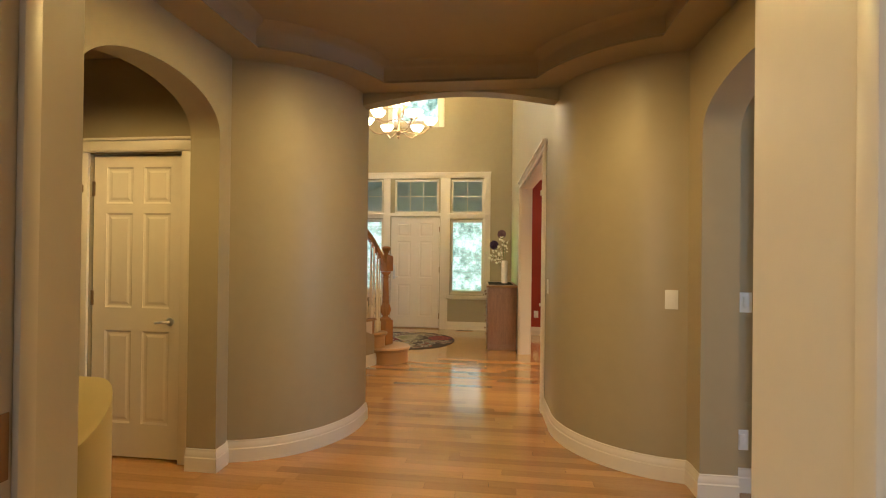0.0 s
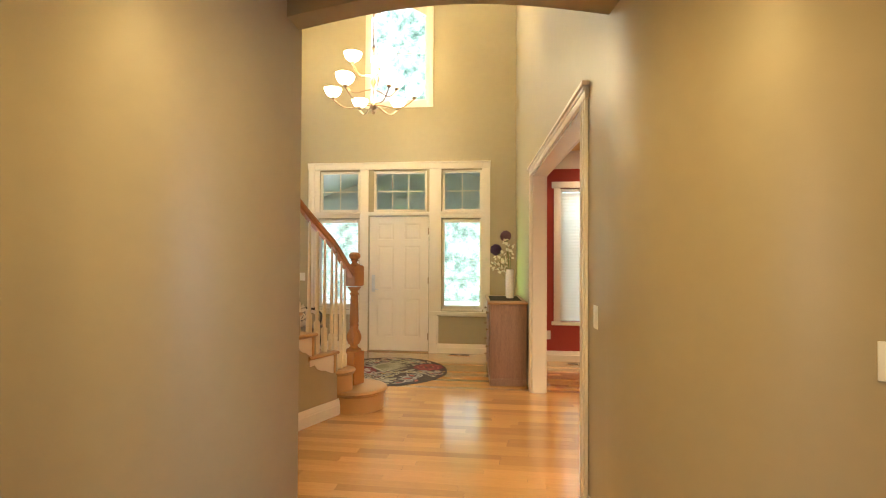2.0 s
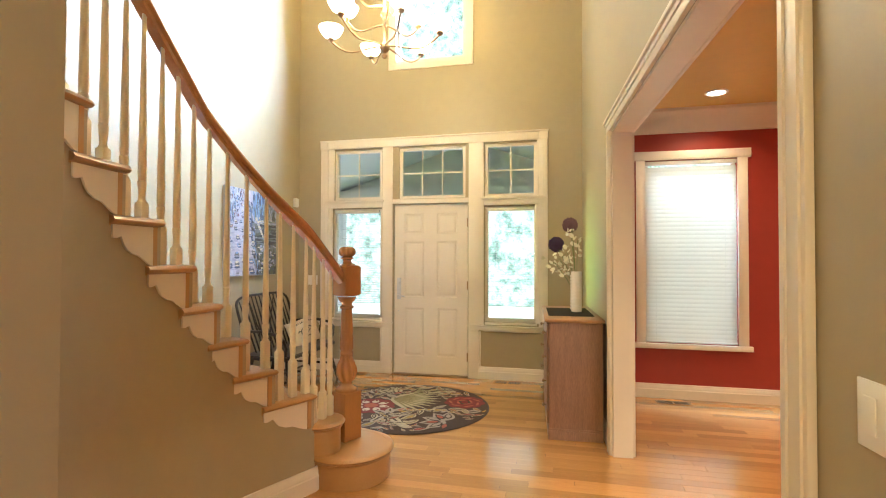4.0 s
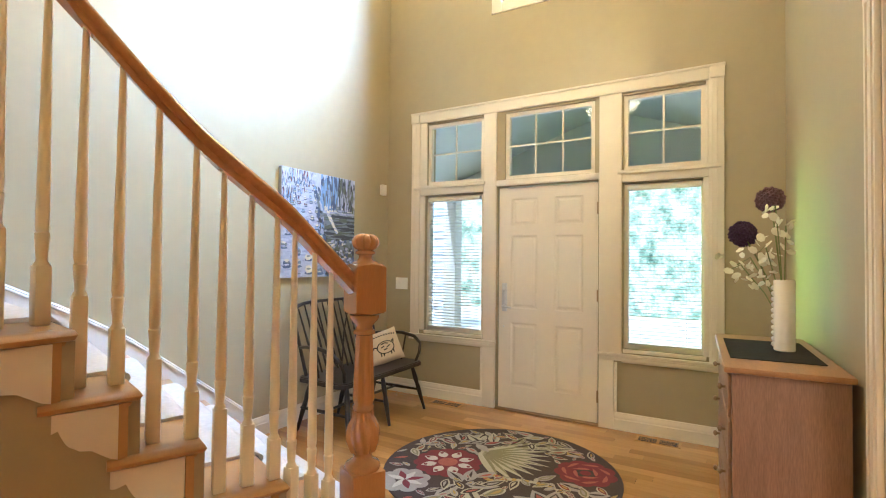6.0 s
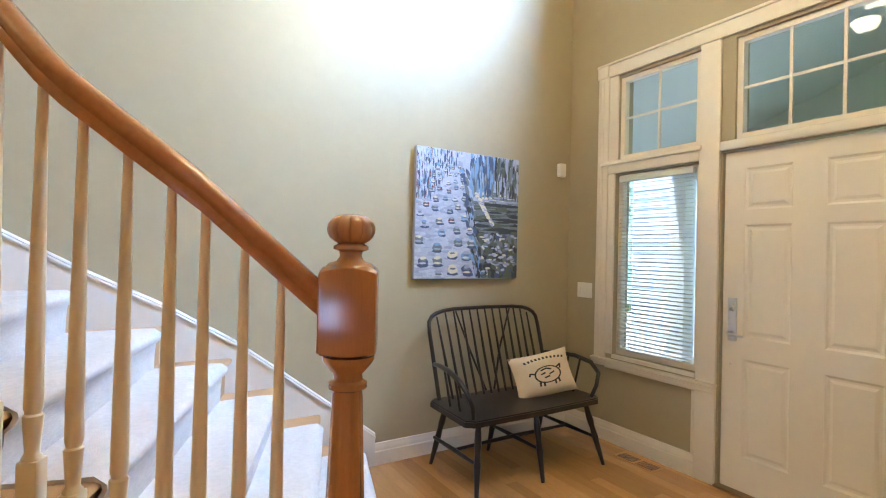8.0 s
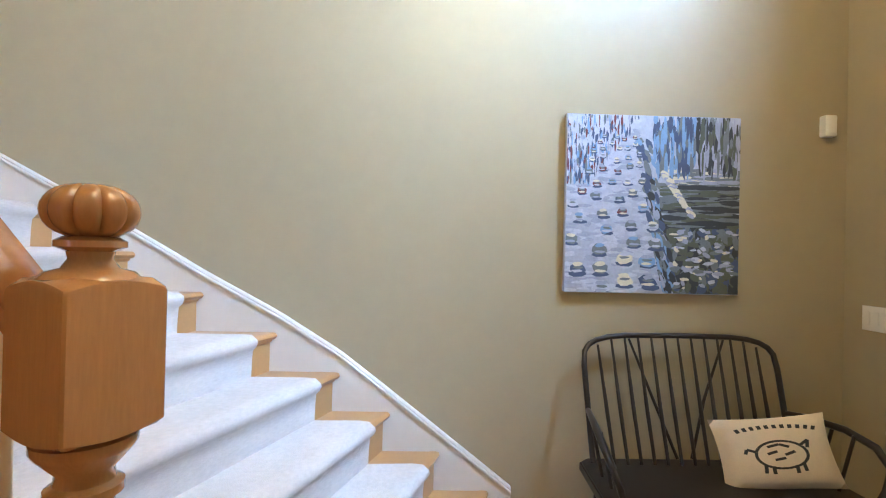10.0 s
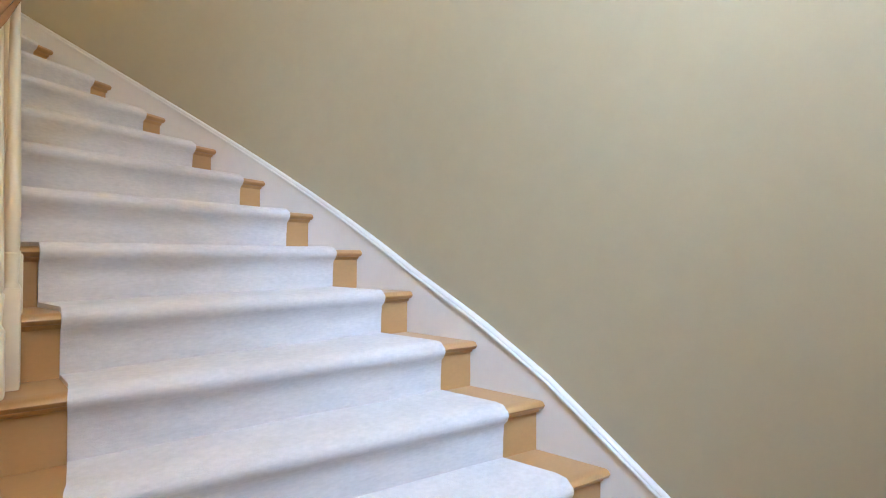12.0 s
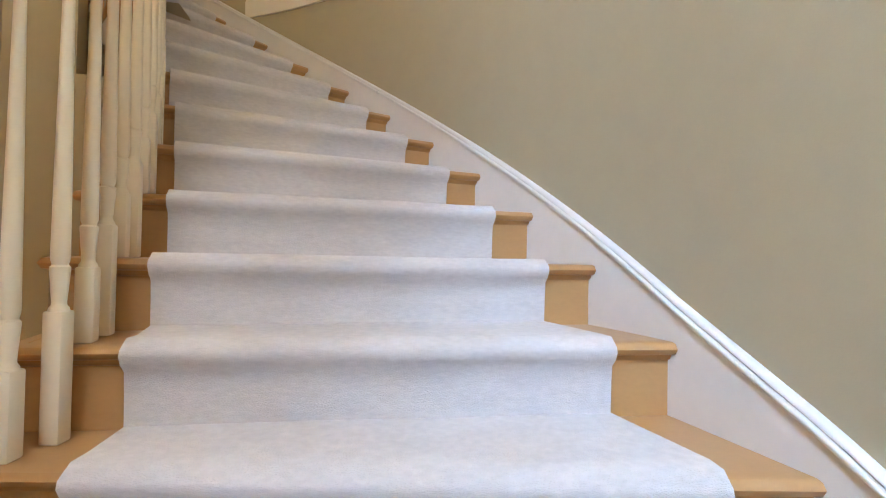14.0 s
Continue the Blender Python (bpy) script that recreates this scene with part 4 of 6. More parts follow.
baseboard(path_in[::-1])

# skirt board and cap along the curved wall
skirt_path = []
for i in range(0, 90):
    k = 0.55 + i * (STEPS + 0.4 - 0.55) / 89
    k0 = int(math.floor(k))
    lo, hi = (out_pt(max(1, k0)), out_pt(k0 + 1)) if k0 >= 1 else (out_pt(1) + (out_pt(1) - out_pt(2)), out_pt(1))
    p = lo.lerp(hi, k - k0)
    skirt_path.append((p.x, p.y, RISE * k))
sk = Geo()
r0, r1 = [], []
outer_pts = []
for i, (x, y, z) in enumerate(skirt_path):
    if y > CY:
        px, py = WX, y
        nx, ny = 1, 0
    else:
        a = math.atan2(y - CY, x - CX)
        px, py = CX + 2.925 * math.cos(a), CY + 2.925 * math.sin(a)
        nx, ny = -math.cos(a), -math.sin(a)
    outer_pts.append((px, py, nx, ny, z))
T = 0.018
sk.grid([[(px + nx * T, py + ny * T, max(0, z - 0.26)), (px + nx * T, py + ny * T, z + 0.074), (px, py, z + 0.074)] for px, py, nx, ny, z in outer_pts])
part("skirt_board", sk, SKIRT, stairs, "pale painted skirt board", 60)
cap = Geo()
CAPP = [(0.0, 0.072), (0.026, 0.072), (0.029, 0.079), (0.027, 0.086), (0.019, 0.088), (0.019, 0.091), (0.023, 0.093), (0.021, 0.101), (0.012, 0.106), (0.0, 0.107), (0.0, 0.072)]
cap.grid([[(px + nx * s, py + ny * s, max(0.02, z + h)) for s, h in CAPP] for px, py, nx, ny, z in outer_pts])
part("skirt_cap", cap, SKIRTCAP, stairs, "white moulded cap on the skirt", 60)

# carpet runner
runner = thing("stair_runner", "pale grey plush carpet runner over the stairs", "carpet runner")
US = [0.110, 0.110, 0.119] + [0.12 + 0.685 * i / 9 for i in range(10)] + [0.820, 0.832, 0.832]
rows = []
random.seed(3)
for k in range(STEPS, 0, -1):
    z = RISE * k
    for fwd, base, dz, kk in ((-0.030, k + 1, 0.0, 1), (-0.06, k, 0.0, 0), (-0.012, k, 0.0, 0), (0.004, k, -0.006, 0), (0.008, k, -0.020, 0), (-0.002, k, -0.040, 0), (-0.020, k, -0.058, 0), (-0.024, k, -0.11, 0), (-0.026, k, -RISE + 0.004, 0)):
        row = []
        for n_u, u in enumerate(US):
            edge = n_u in (0, len(US) - 1)
            lift = 0.001 if edge else 0.015
            soft = 0.0 if edge else 0.003 * noise.noise((u * 9, k * 3.1, fwd * 40))
            if kk:
                if k == STEPS:
                    p = line_pt(k, u, -0.25)
                else:
                    p = line_pt(k + 1, u, -0.020)
                row.append((p.x, p.y, z + lift + soft))
            elif dz == 0.0:
                p = line_pt(k, u, fwd)
                row.append((p.x, p.y, z + lift + soft))
            else:
                p = line_pt(k, u, fwd + (lift if dz > -0.05 else lift * 0.9) + soft)
                row.append((p.x, p.y, z + dz))
        rows.append(row)
for i in range(STEPS):
    part("step_carpet", Geo().grid(rows[9 * i:9 * i + 10]), CARPET, runner, "", 60)

# balustrade
rail = thing("balustrade", "oak handrail on turned cream balusters", "balustrade")


def rail_pt(k, h):
    k0 = int(math.floor(k))
    p = in_pt(k0).lerp(in_pt(k0 + 1), k - k0)
    o = out_pt(k0).lerp(out_pt(k0 + 1), k - k0)
    q = p + (o - p).normalized() * (0.07 + 0.10 * max(0.0, min(1.0, (k - 4.0) / 2.0)))
    return Vector((q.x, q.y, RISE * k + h))


hand = [Vector((-0.575, 6.83, 1.255))] + [rail_pt(2.9 + 0.25 * i, 0.94 + 0.01 * min(7.0, 0.25 * i)) for i in range(int((STEPS - 2.9) / 0.25) + 1)]
RAIL = [(-0.027, -0.034), (0.027, -0.034), (0.030, -0.018), (0.025, -0.004), (0.030, 0.004), (0.036, 0.012), (0.036, 0.030), (0.027, 0.046), (0.009, 0.053), (-0.009, 0.053), (-0.027, 0.046), (-0.036, 0.030), (-0.036, 0.012), (-0.030, 0.004), (-0.025, -0.004), (-0.030, -0.018)]
part("handrail", Geo().sweep(hand, RAIL), mat("handrail_oak", (0.41, 0.17, 0.052), 0.22, vary=0.15, scale=3, grain=(3, 3, 3), coat=0.4), rail, "honey oak moulded handrail", 50)


def rail_height(x, y):
    best, out = 9e9, 0
    for a, b in zip(hand, hand[1:]):
        d = Vector((b.x - a.x, b.y - a.y))
        t = max(0, min(1, Vector((x - a.x, y - a.y)).dot(d) / max(1e-9, d.length_squared)))
        q = a.lerp(b, t)
        e = (q.x - x) ** 2 + (q.y - y) ** 2
        if e < best:
            best, out = e, q.z
    return out


def baluster(x, y, z, top, block, rz):
    s = 0.0205
    g = Geo().box(-s, s, -s, s, 0, block, 0.005)
    h = top - z
    v0 = block
    prof = [(0.0195, v0 - 0.002), (0.0185, v0 + 0.006), (0.0140, v0 + 0.012), (0.0138, v0 + 0.020), (0.0160, v0 + 0.048), (0.0188, v0 + 0.086), (0.0188, v0 + 0.092), (0.0150, v0 + 0.096), (0.0150, v0 + 0.100),
            (0.0172, v0 + 0.106), (0.0178, v0 + 0.116), (0.0166, v0 + 0.17 + 0.1 * (h - v0)), (0.0128, v0 + 0.66 * (h - v0)), (0.0092, h + 0.004)]
    g.lathe(prof, (0, 0, 0), 12)
    o = part("baluster", g, BALUSTER, rail, "", 40)
    o.matrix_local = pose(x, y, z, 0, 0, rz)


spots = [(2, Vector((-0.608, 6.735, 0)), 0.12), (2, Vector((-0.618, 6.655, 0)), 0.17), (2, Vector((-0.640, 6.575, 0)), 0.22)]
for k in range(3, STEPS):
    fr = {3: (0.12, 0.46, 0.80), 4: (0.17, 0.73)}.get(k, (0.27, 0.79))
    for i, f in enumerate(fr):
        p = rail_pt(k + f, 0)
        spots.append((k, p, 0.12 + 0.20 * f))
for k, p, block in spots:
    side = in_pt(k + 1) - in_pt(k)
    baluster(p.x, p.y, RISE * k, rail_height(p.x, p.y) - 0.030, block, math.degrees(math.atan2(side.y, side.x)))

# newel post
newel = thing("newel_post", "carved oak newel post with a fluted ball finial", "newel post", at=(-0.560, 6.885, RISE), rz=-26)
b = 0.072
part("base_block", Geo().box(-b, b, -b, b, 0.0, 0.315, 0.006), POSTWOOD, newel)
part("shaft", Geo().lathe([(0.070, 0.315), (0.074, 0.325), (0.070, 0.338), (0.052, 0.345), (0.038, 0.36), (0.036, 0.372), (0.046, 0.385)], n=24), POSTWOOD, newel, "", 60)
vase = Geo()
vr = []
for j in range(15):
    t = j / 14
    r = 0.046 + 0.024 * math.sin(math.pi * min(1, t * 1.15)) - 0.008 * t
    z = 0.385 + 0.165 * t
    vr.append([((r + 0.006 * math.cos(8 * (a * math.tau / 48) + 3.0 * t)) * math.cos(a * math.tau / 48), (r + 0.006 * math.cos(8 * (a * math.tau / 48) + 3.0 * t)) * math.sin(a * math.tau / 48), z) for a in range(49)])
vase.grid(vr)
part("carved_vase", vase, POSTWOOD, newel, "carved leafy vase turning", 70)
flu = Geo()
fr_rows = []
for z, r in ((0.55, 0.036), (0.56, 0.044), (0.572, 0.044), (0.58, 0.038), (0.60, 0.046), (0.85, 0.036), (0.862, 0.034)):
    depth = 0.004 if 0.59 < z < 0.86 else 0.0
    fr_rows.append([((r - depth * (0.5 + 0.5 * math.cos(10 * a * math.tau / 60))) * math.cos(a * math.tau / 60), (r - depth * (0.5 + 0.5 * math.cos(10 * a * math.tau / 60))) * math.sin(a * math.tau / 60), z) for a in range(61)])
flu.grid(fr_rows)
part("fluted_shaft", flu, POSTWOOD, newel, "", 60)
part("collar", Geo().lathe([(0.034, 0.862), (0.046, 0.868), (0.046, 0.880), (0.036, 0.886), (0.034, 0.90), (0.056, 0.925), (0.062, 0.935), (0.062, 0.945)], n=24), POSTWOOD, newel, "", 50)
HB = 0.0665


def block_ring(scale, z, arch=0.0):
    """A square ring with eased corners, whose edges rise by arch at mid side."""
    pts = []
    for side_no in range(4):
        a = radians(90 * side_no)
        for q in range(9):
            u = (-0.95 + 1.9 * q / 8) * HB
            x, y = HB * scale * math.cos(a) - u * scale * math.sin(a), HB * scale * math.sin(a) + u * scale * math.cos(a)
            pts.append((x, y, z + arch * math.cos(math.pi * u / HB / 2)))
    return pts + pts[:1]


block = Geo().grid([block_ring(*q) for q in ((0.60, 0.950), (0.90, 0.954, -0.003), (1.0, 0.962, -0.010), (1.0, 1.138, 0.012), (0.97, 1.144, 0.011), (0.80, 1.157), (0.55, 1.160))])
part("rail_block", block, POSTWOOD, newel, "", 30)
part("neck", Geo().lathe([(0.060, 1.156), (0.052, 1.165), (0.034, 1.17), (0.026, 1.182), (0.028, 1.192), (0.042, 1.198), (0.042, 1.206), (0.032, 1.212)], n=24), POSTWOOD, newel, "", 50)
fin = Geo()
fr_rows = []
for j in range(15):
    t = math.pi * j / 14
    z = 1.246 - 0.037 * math.cos(t)
    r = 0.057 * math.sin(t) ** 0.75 + 0.0005
    fr_rows.append([((r * (1 - 0.13 * (1 - abs(math.sin(5 * a * math.tau / 80))) ** 3)) * math.cos(a * math.tau / 80), (r * (1 - 0.13 * (1 - abs(math.sin(5 * a * math.tau / 80))) ** 3)) * math.sin(a * math.tau / 80), z) for a in range(81)])
fin.grid(fr_rows)
part("finial", fin, POSTWOOD, newel, "fluted ball finial", 70)

# ---- chandelier ----
chand = thing("chandelier", "two-tier bronze chandelier with lit frosted glass bowls", "chandelier", at=(-0.59, 7.68, 3.08))
part("stem", Geo().lathe([(0.004, -0.01), (0.018, 0.0), (0.026, 0.02), (0.012, 0.04), (0.034, 0.06), (0.045, 0.085), (0.034, 0.115), (0.014, 0.135), (0.010, 0.30), (0.022, 0.33), (0.036, 0.36), (0.022, 0.40), (0.010, 0.43), (0.010, 0.72), (0.024, 0.74), (0.024, 0.78), (0.008, 0.80), (0.006, 2.72)], n=16), BRASS, chand, "bronze turned stem", 50)
part("canopy", Geo().lathe([(0.07, 2.72), (0.07, 2.70), (0.02, 2.66), (0.02, 2.65)], n=18), BRASS, chand)
BOWL = [(0.012, 0.0), (0.030, 0.004), (0.055, 0.022), (0.072, 0.048), (0.082, 0.076), (0.078, 0.076), (0.068, 0.05), (0.05, 0.026), (0.02, 0.012)]
for count, radius, z0, z1, turn in ((6, 0.47, 0.10, 0.17, 5), (3, 0.36, 0.28, 0.37, 55), (3, 0.24, 0.44, 0.55, 85)):
    for i in range(count):
        a = radians(turn + 360 * i / count)
        ca, sa = math.cos(a), math.sin(a)
        pts = []
        for j in range(11):
            t = j / 10
            r = 0.02 + (radius - 0.02) * t
            z = z0 + (z1 - z0) * t - 0.07 * math.sin(math.pi * t * 1.0) + 0.02 * math.sin(2 * math.pi * t)
            pts.append((r * ca, r * sa, z))
        arm = part("arm", Geo().tube(pts, 0.008, 8), BRASS, chand, "", 60)
        part("cup", Geo().lathe([(0.010, -0.03), (0.022, -0.02), (0.030, 0.0), (0.014, 0.006)], (radius * ca, radius * sa, z1 + 0.02), 12), BRASS, arm, "", 50)
        part("shade", Geo().lathe([(r * 1.25, q * 1.2) for r, q in BOWL], (radius * ca, radius * sa, z1 + 0.024), 20), SHADE, arm, "lit frosted glass bowl", 60)
spot("chandelier_uplight", (-0.59, 7.68, 3.40), (-0.59, 7.681, 6.0), 230, AMBER, 168, 0.4)
point("chandelier_lamp", (-0.59, 7.68, 3.62), 55, AMBER, 0.30)

# ---- foyer furniture ----
# chest of drawers
dresser = thing("dresser", "reddish brown wooden chest of drawers against the wall", "dresser")
dresser.matrix_world = EAST
x0, x1, y0, y1 = -0.455, -0.030, 3.29, 4.36
part("body", Geo().box(x0 + 0.02, x1, y0 + 0.02, y1 - 0.02, 0.06, 0.905, 0.004), CHEST, dresser)
part("plinth", Geo().box(x0 + 0.012, x1, y0 + 0.008, y1 - 0.008, 0.0, 0.07, 0.006).box(x0 + 0.016, x1, y0 + 0.012, y1 - 0.012, 0.07, 0.085, 0.004), CHEST, dresser)
part("top", Geo().box(x0 - 0.012, x1 + 0.012, y0 - 0.012, y1 + 0.012, 0.905, 0.932, 0.008), CHESTTOP, dresser, "lighter worn wooden top")
for j in range(4):
    z0 = 0.11 + 0.197 * j
    dr = part("drawer", Geo().box(x0 + 0.006, x0 + 0.0195, y0 + 0.05, y1 - 0.05, z0, z0 + 0.18, 0.005), CHEST, dresser)
    for y in (y0 + 0.25, y1 - 0.25):
        part("knob", Geo().lathe([(0.006, 0), (0.006, 0.012), (0.016, 0.02), (0.013, 0.03), (0.002, 0.034)], n=12).moved(pose(x0 + 0.006, y, z0 + 0.09, 0, -90, 0)), BRASS, dr, "dark metal knob", 60)
solid("table_runner", Geo().box(-0.43, -0.07, 3.50, 4.14, 0.933, 0.937, 0.0).moved(EAST), SLATE, "dark slate cloth mat on the dresser", "mat")
vase_ob = thing("vase", "white textured ceramic cylinder vase with flowers", "vase", at=(0.985, 8.24, 0.938))
vp = Geo()
vp.lathe([(0.040, 0.0), (0.046, 0.004), (0.046, 0.345), (0.043, 0.35), (0.040, 0.345), (0.040, 0.02)], n=24)
part("body", vp, CERAMIC, vase_ob, "", 50)
for i in range(11):
    part("relief", Geo().ball((-0.043, 0.004 * (-1) ** i, 0.03 + 0.028 * i), 0.013, 8), CERAMIC, vase_ob)
flowers = thing("flower_arrangement", "artificial flowers with dark pompoms and cream petals", "flowers", at=(0.985, 8.24, 1.0))
for dx, dy, dz, r, m_, lab in ((-0.05, 0.10, 0.70, 0.068, MAUVE, "mauve pompom flower"), (-0.17, 0.22, 0.53, 0.072, PURPLE, "dark purple pompom flower")):
    st = part("stem", Geo().tube([(0, 0, 0.0), (dx * 0.2, dy * 0.2, dz * 0.4), (dx * 0.7, dy * 0.7, dz * 0.8), (dx, dy, dz)], 0.004, 6), STEM, flowers)
    g = Geo()
    random.seed(int(dz * 100))
    for i in range(170):
        zz = 1 - 2 * (i + 0.5) / 170
        a = i * 2.39996
        q = math.sqrt(1 - zz * zz)
        n = Vector((q * math.cos(a), q * math.sin(a), zz))
        c = Vector((dx, dy, dz)) + n * r * random.uniform(0.86, 1.0)
        s = n.orthogonal().normalized() * 0.010
        t = n.cross(s)
        g.add([c - n * 0.02, c + s, c + t, c - s, c - t, c + n * 0.006], [(0, 1, 2), (0, 2, 3), (0, 3, 4), (0, 4, 1), (5, 2, 1), (5, 3, 2), (5, 4, 3), (5, 1, 4)])
    part("pompom", g.ball((dx, dy, dz), r * 0.8, 12), m_, st, lab, 0)
random.seed(11)
for sx, sy, sz, count in ((-0.20, 0.08, 0.40, 16), (-0.11, 0.02, 0.46, 14), (0.02, 0.12, 0.56, 12), (-0.05, 0.0, 0.66, 8), (-0.26, 0.16, 0.36, 9)):
    st = part("stem", Geo().tube([(0, 0, 0.05), (sx * 0.3, sy * 0.3, sz * 0.6), (sx * 0.7, sy * 0.7, sz), (sx, sy, sz - 0.04)], 0.003, 6), STEM, flowers)
    for i in range(count):
        t = random.uniform(0.45, 1.05)
        c = Vector((sx * t, sy * t, sz * min(1, 0.35 + 0.75 * t))) + Vector((random.uniform(-0.035, 0.035), random.uniform(-0.035, 0.035), random.uniform(-0.05, 0.05)))
        n = Vector((random.uniform(-1, 1), random.uniform(-1, 0.4), random.uniform(-0.4, 1))).normalized()
        s = n.orthogonal().normalized()
        w = n.cross(s)
        rad = random.uniform(0.018, 0.029)
        ring = [c + (s * math.cos(k * math.tau / 8) * 0.8 + w * math.sin(k * math.tau / 8)) * rad + n * 0.003 * (k % 2) for k in range(8)]
        g = Geo().add([c - n * 0.004] + ring + [c + n * 0.003], [(0, 1 + (k + 1) % 8, 1 + k) for k in range(8)] + [(9, 1 + k, 1 + (k + 1) % 8) for k in range(8)])
        part("petal", g, PETAL, st)

# round rug
rug = thing("rug", "round dark brown rug with red flowers and cream leaves", "rug", at=(-0.55, 8.28, 0))
part("rug_base", Geo().lathe([(0.755, 0.0), (0.762, 0.004), (0.755, 0.009), (0.3, 0.0095)], n=72), mat("rug_dark_pile", (0.055, 0.035, 0.033), 0.95, vary=0.2, scale=30, bump=0.4, bump_scale=300), rug)
RUGM = {"cream": mat("rug_cream_pile", (0.42, 0.38, 0.28), 0.95, vary=0.15, scale=30), "grey": mat("rug_grey_pile", (0.33, 0.30, 0.27), 0.95, vary=0.15, scale=30),
        "olive": mat("rug_olive_pile", (0.22, 0.20, 0.11), 0.95, vary=0.15, scale=30), "red": mat("rug_red_pile", (0.17, 0.025, 0.035), 0.95, vary=0.2, scale=30), "white": mat("rug_white_pile", (0.52, 0.48, 0.42), 0.95, vary=0.15, scale=30), "rose": mat("rug_rose_pile", (0.34, 0.10, 0.07), 0.95, vary=0.2, scale=30), "dark": mat("rug_shade_pile", (0.05, 0.032, 0.03), 0.95, vary=0.2, scale=30),
        "gold": mat("rug_gold_pile", (0.40, 0.27, 0.08), 0.95, vary=0.15, scale=30)}


leaf_no = [0]


def leaf(g, x, y, ang, length, width, z=0.0105, bend=0.0):
    n = 9
    pts = []
    for s in (1, -1):
        for i in (range(n) if s > 0 else range(n - 2, 0, -1)):
            t = i / (n - 1)
            w = width * math.sin(math.pi * t ** 0.8) * s
            lx, ly = length * t, w + bend * t * t
            pts.append((x + lx * math.cos(ang) - ly * math.sin(ang), y + lx * math.sin(ang) + ly * math.cos(ang)))
    if all(px * px + py * py < 0.745 ** 2 for px, py in pts):
        leaf_no[0] += 1
        g.prism(pts, "z", 0.0090, z + 0.000004 * leaf_no[0])


rg = {k: Geo() for k in RUGM}
random.seed(21)
taken = []


def bloom_ring(x, y, r, petals, color, width, z):
    for i in range(petals):
        q = i * math.tau / petals
        leaf(rg[color], x + 0.42 * r * math.cos(q), y + 0.42 * r * math.sin(q), q, r * 0.58, r * width, z)


def disc(color, x, y, r, z):
    leaf_no[0] += 1
    rg[color].lathe([(r, 0.009), (r, z + 0.000004 * leaf_no[0]), (r * 0.3, z + 0.0002 + 0.000004 * leaf_no[0])], (x, y, 0), 22)


# red medallion with white petals
taken.append((-0.34, -0.09, 0.24))
for i in range(12):
    q = i * math.tau / 12
    disc("red", -0.34 + 0.17 * math.cos(q), -0.09 + 0.17 * math.sin(q), 0.062, 0.0100)
disc("red", -0.34, -0.09, 0.18, 0.0104)
bloom_ring(-0.34, -0.09, 0.185, 8, "white", 0.19, 0.0112)
for i in range(8):
    q = i * math.tau / 8
    disc("red", -0.34 + 0.155 * math.cos(q), -0.09 + 0.155 * math.sin(q), 0.013, 0.0118)
disc("rose", -0.34, -0.09, 0.066, 0.0115)
# crimson rose
taken.append((0.50, 0.22, 0.21))
for i in range(9):
    q = i * math.tau / 9
    disc("red", 0.50 + 0.13 * math.cos(q), 0.22 + 0.13 * math.sin(q), 0.068, 0.0100)
for rr, cc, n_ in ((0.15, "rose", 7), (0.09, "red", 5), (0.07, "rose", 4)):
    for i in range(n_):
        q = i * math.tau / n_ + rr * 20
        leaf(rg[cc], 0.50 + rr * math.cos(q), 0.22 + rr * math.sin(q), q + 1.9, 0.11, 0.014, 0.0108, 0.03)
disc("red", 0.50, 0.22, 0.035, 0.0112)
# big fan leaf
taken.append((0.05, 0.16, 0.26))
for i in range(11):
    q = radians(-42 + 8.6 * i)
    leaf(rg["cream"], -0.26 + 0.03 * math.cos(q), 0.18 + 0.03 * math.sin(q), q, 0.50 - 0.010 * abs(i - 5), 0.036, 0.0102, 0.05 * (i - 5) / 5)
    leaf(rg["olive"], -0.23 + 0.03 * math.cos(q), 0.18 + 0.03 * math.sin(q), q, 0.44 - 0.010 * abs(i - 5), 0.012, 0.0108, 0.05 * (i - 5) / 5)
# grey bloom with red hearts
taken.append((0.40, -0.36, 0.22))
for i in range(7):
    q = radians(100 + 34 * i)
    leaf(rg["grey"], 0.46 + 0.02 * math.cos(q), -0.36 + 0.02 * math.sin(q), q, 0.23, 0.060, 0.0100)
    leaf(rg["dark"], 0.46 + 0.06 * math.cos(q), -0.36 + 0.06 * math.sin(q), q, 0.15, 0.034, 0.0106)
    leaf(rg["rose" if i % 2 else "grey"], 0.46 + 0.08 * math.cos(q), -0.36 + 0.08 * math.sin(q), q, 0.11, 0.022, 0.0112)
# blue-grey bloom at the edge
taken.append((-0.46, -0.46, 0.19))
for i in range(8):
    q = i * math.tau / 8
    disc("grey", -0.44 + 0.11 * math.cos(q), -0.46 + 0.11 * math.sin(q), 0.055, 0.0100)
    leaf(rg["red" if i % 2 else "white"], -0.44, -0.46, q, 0.13, 0.022, 0.0108)
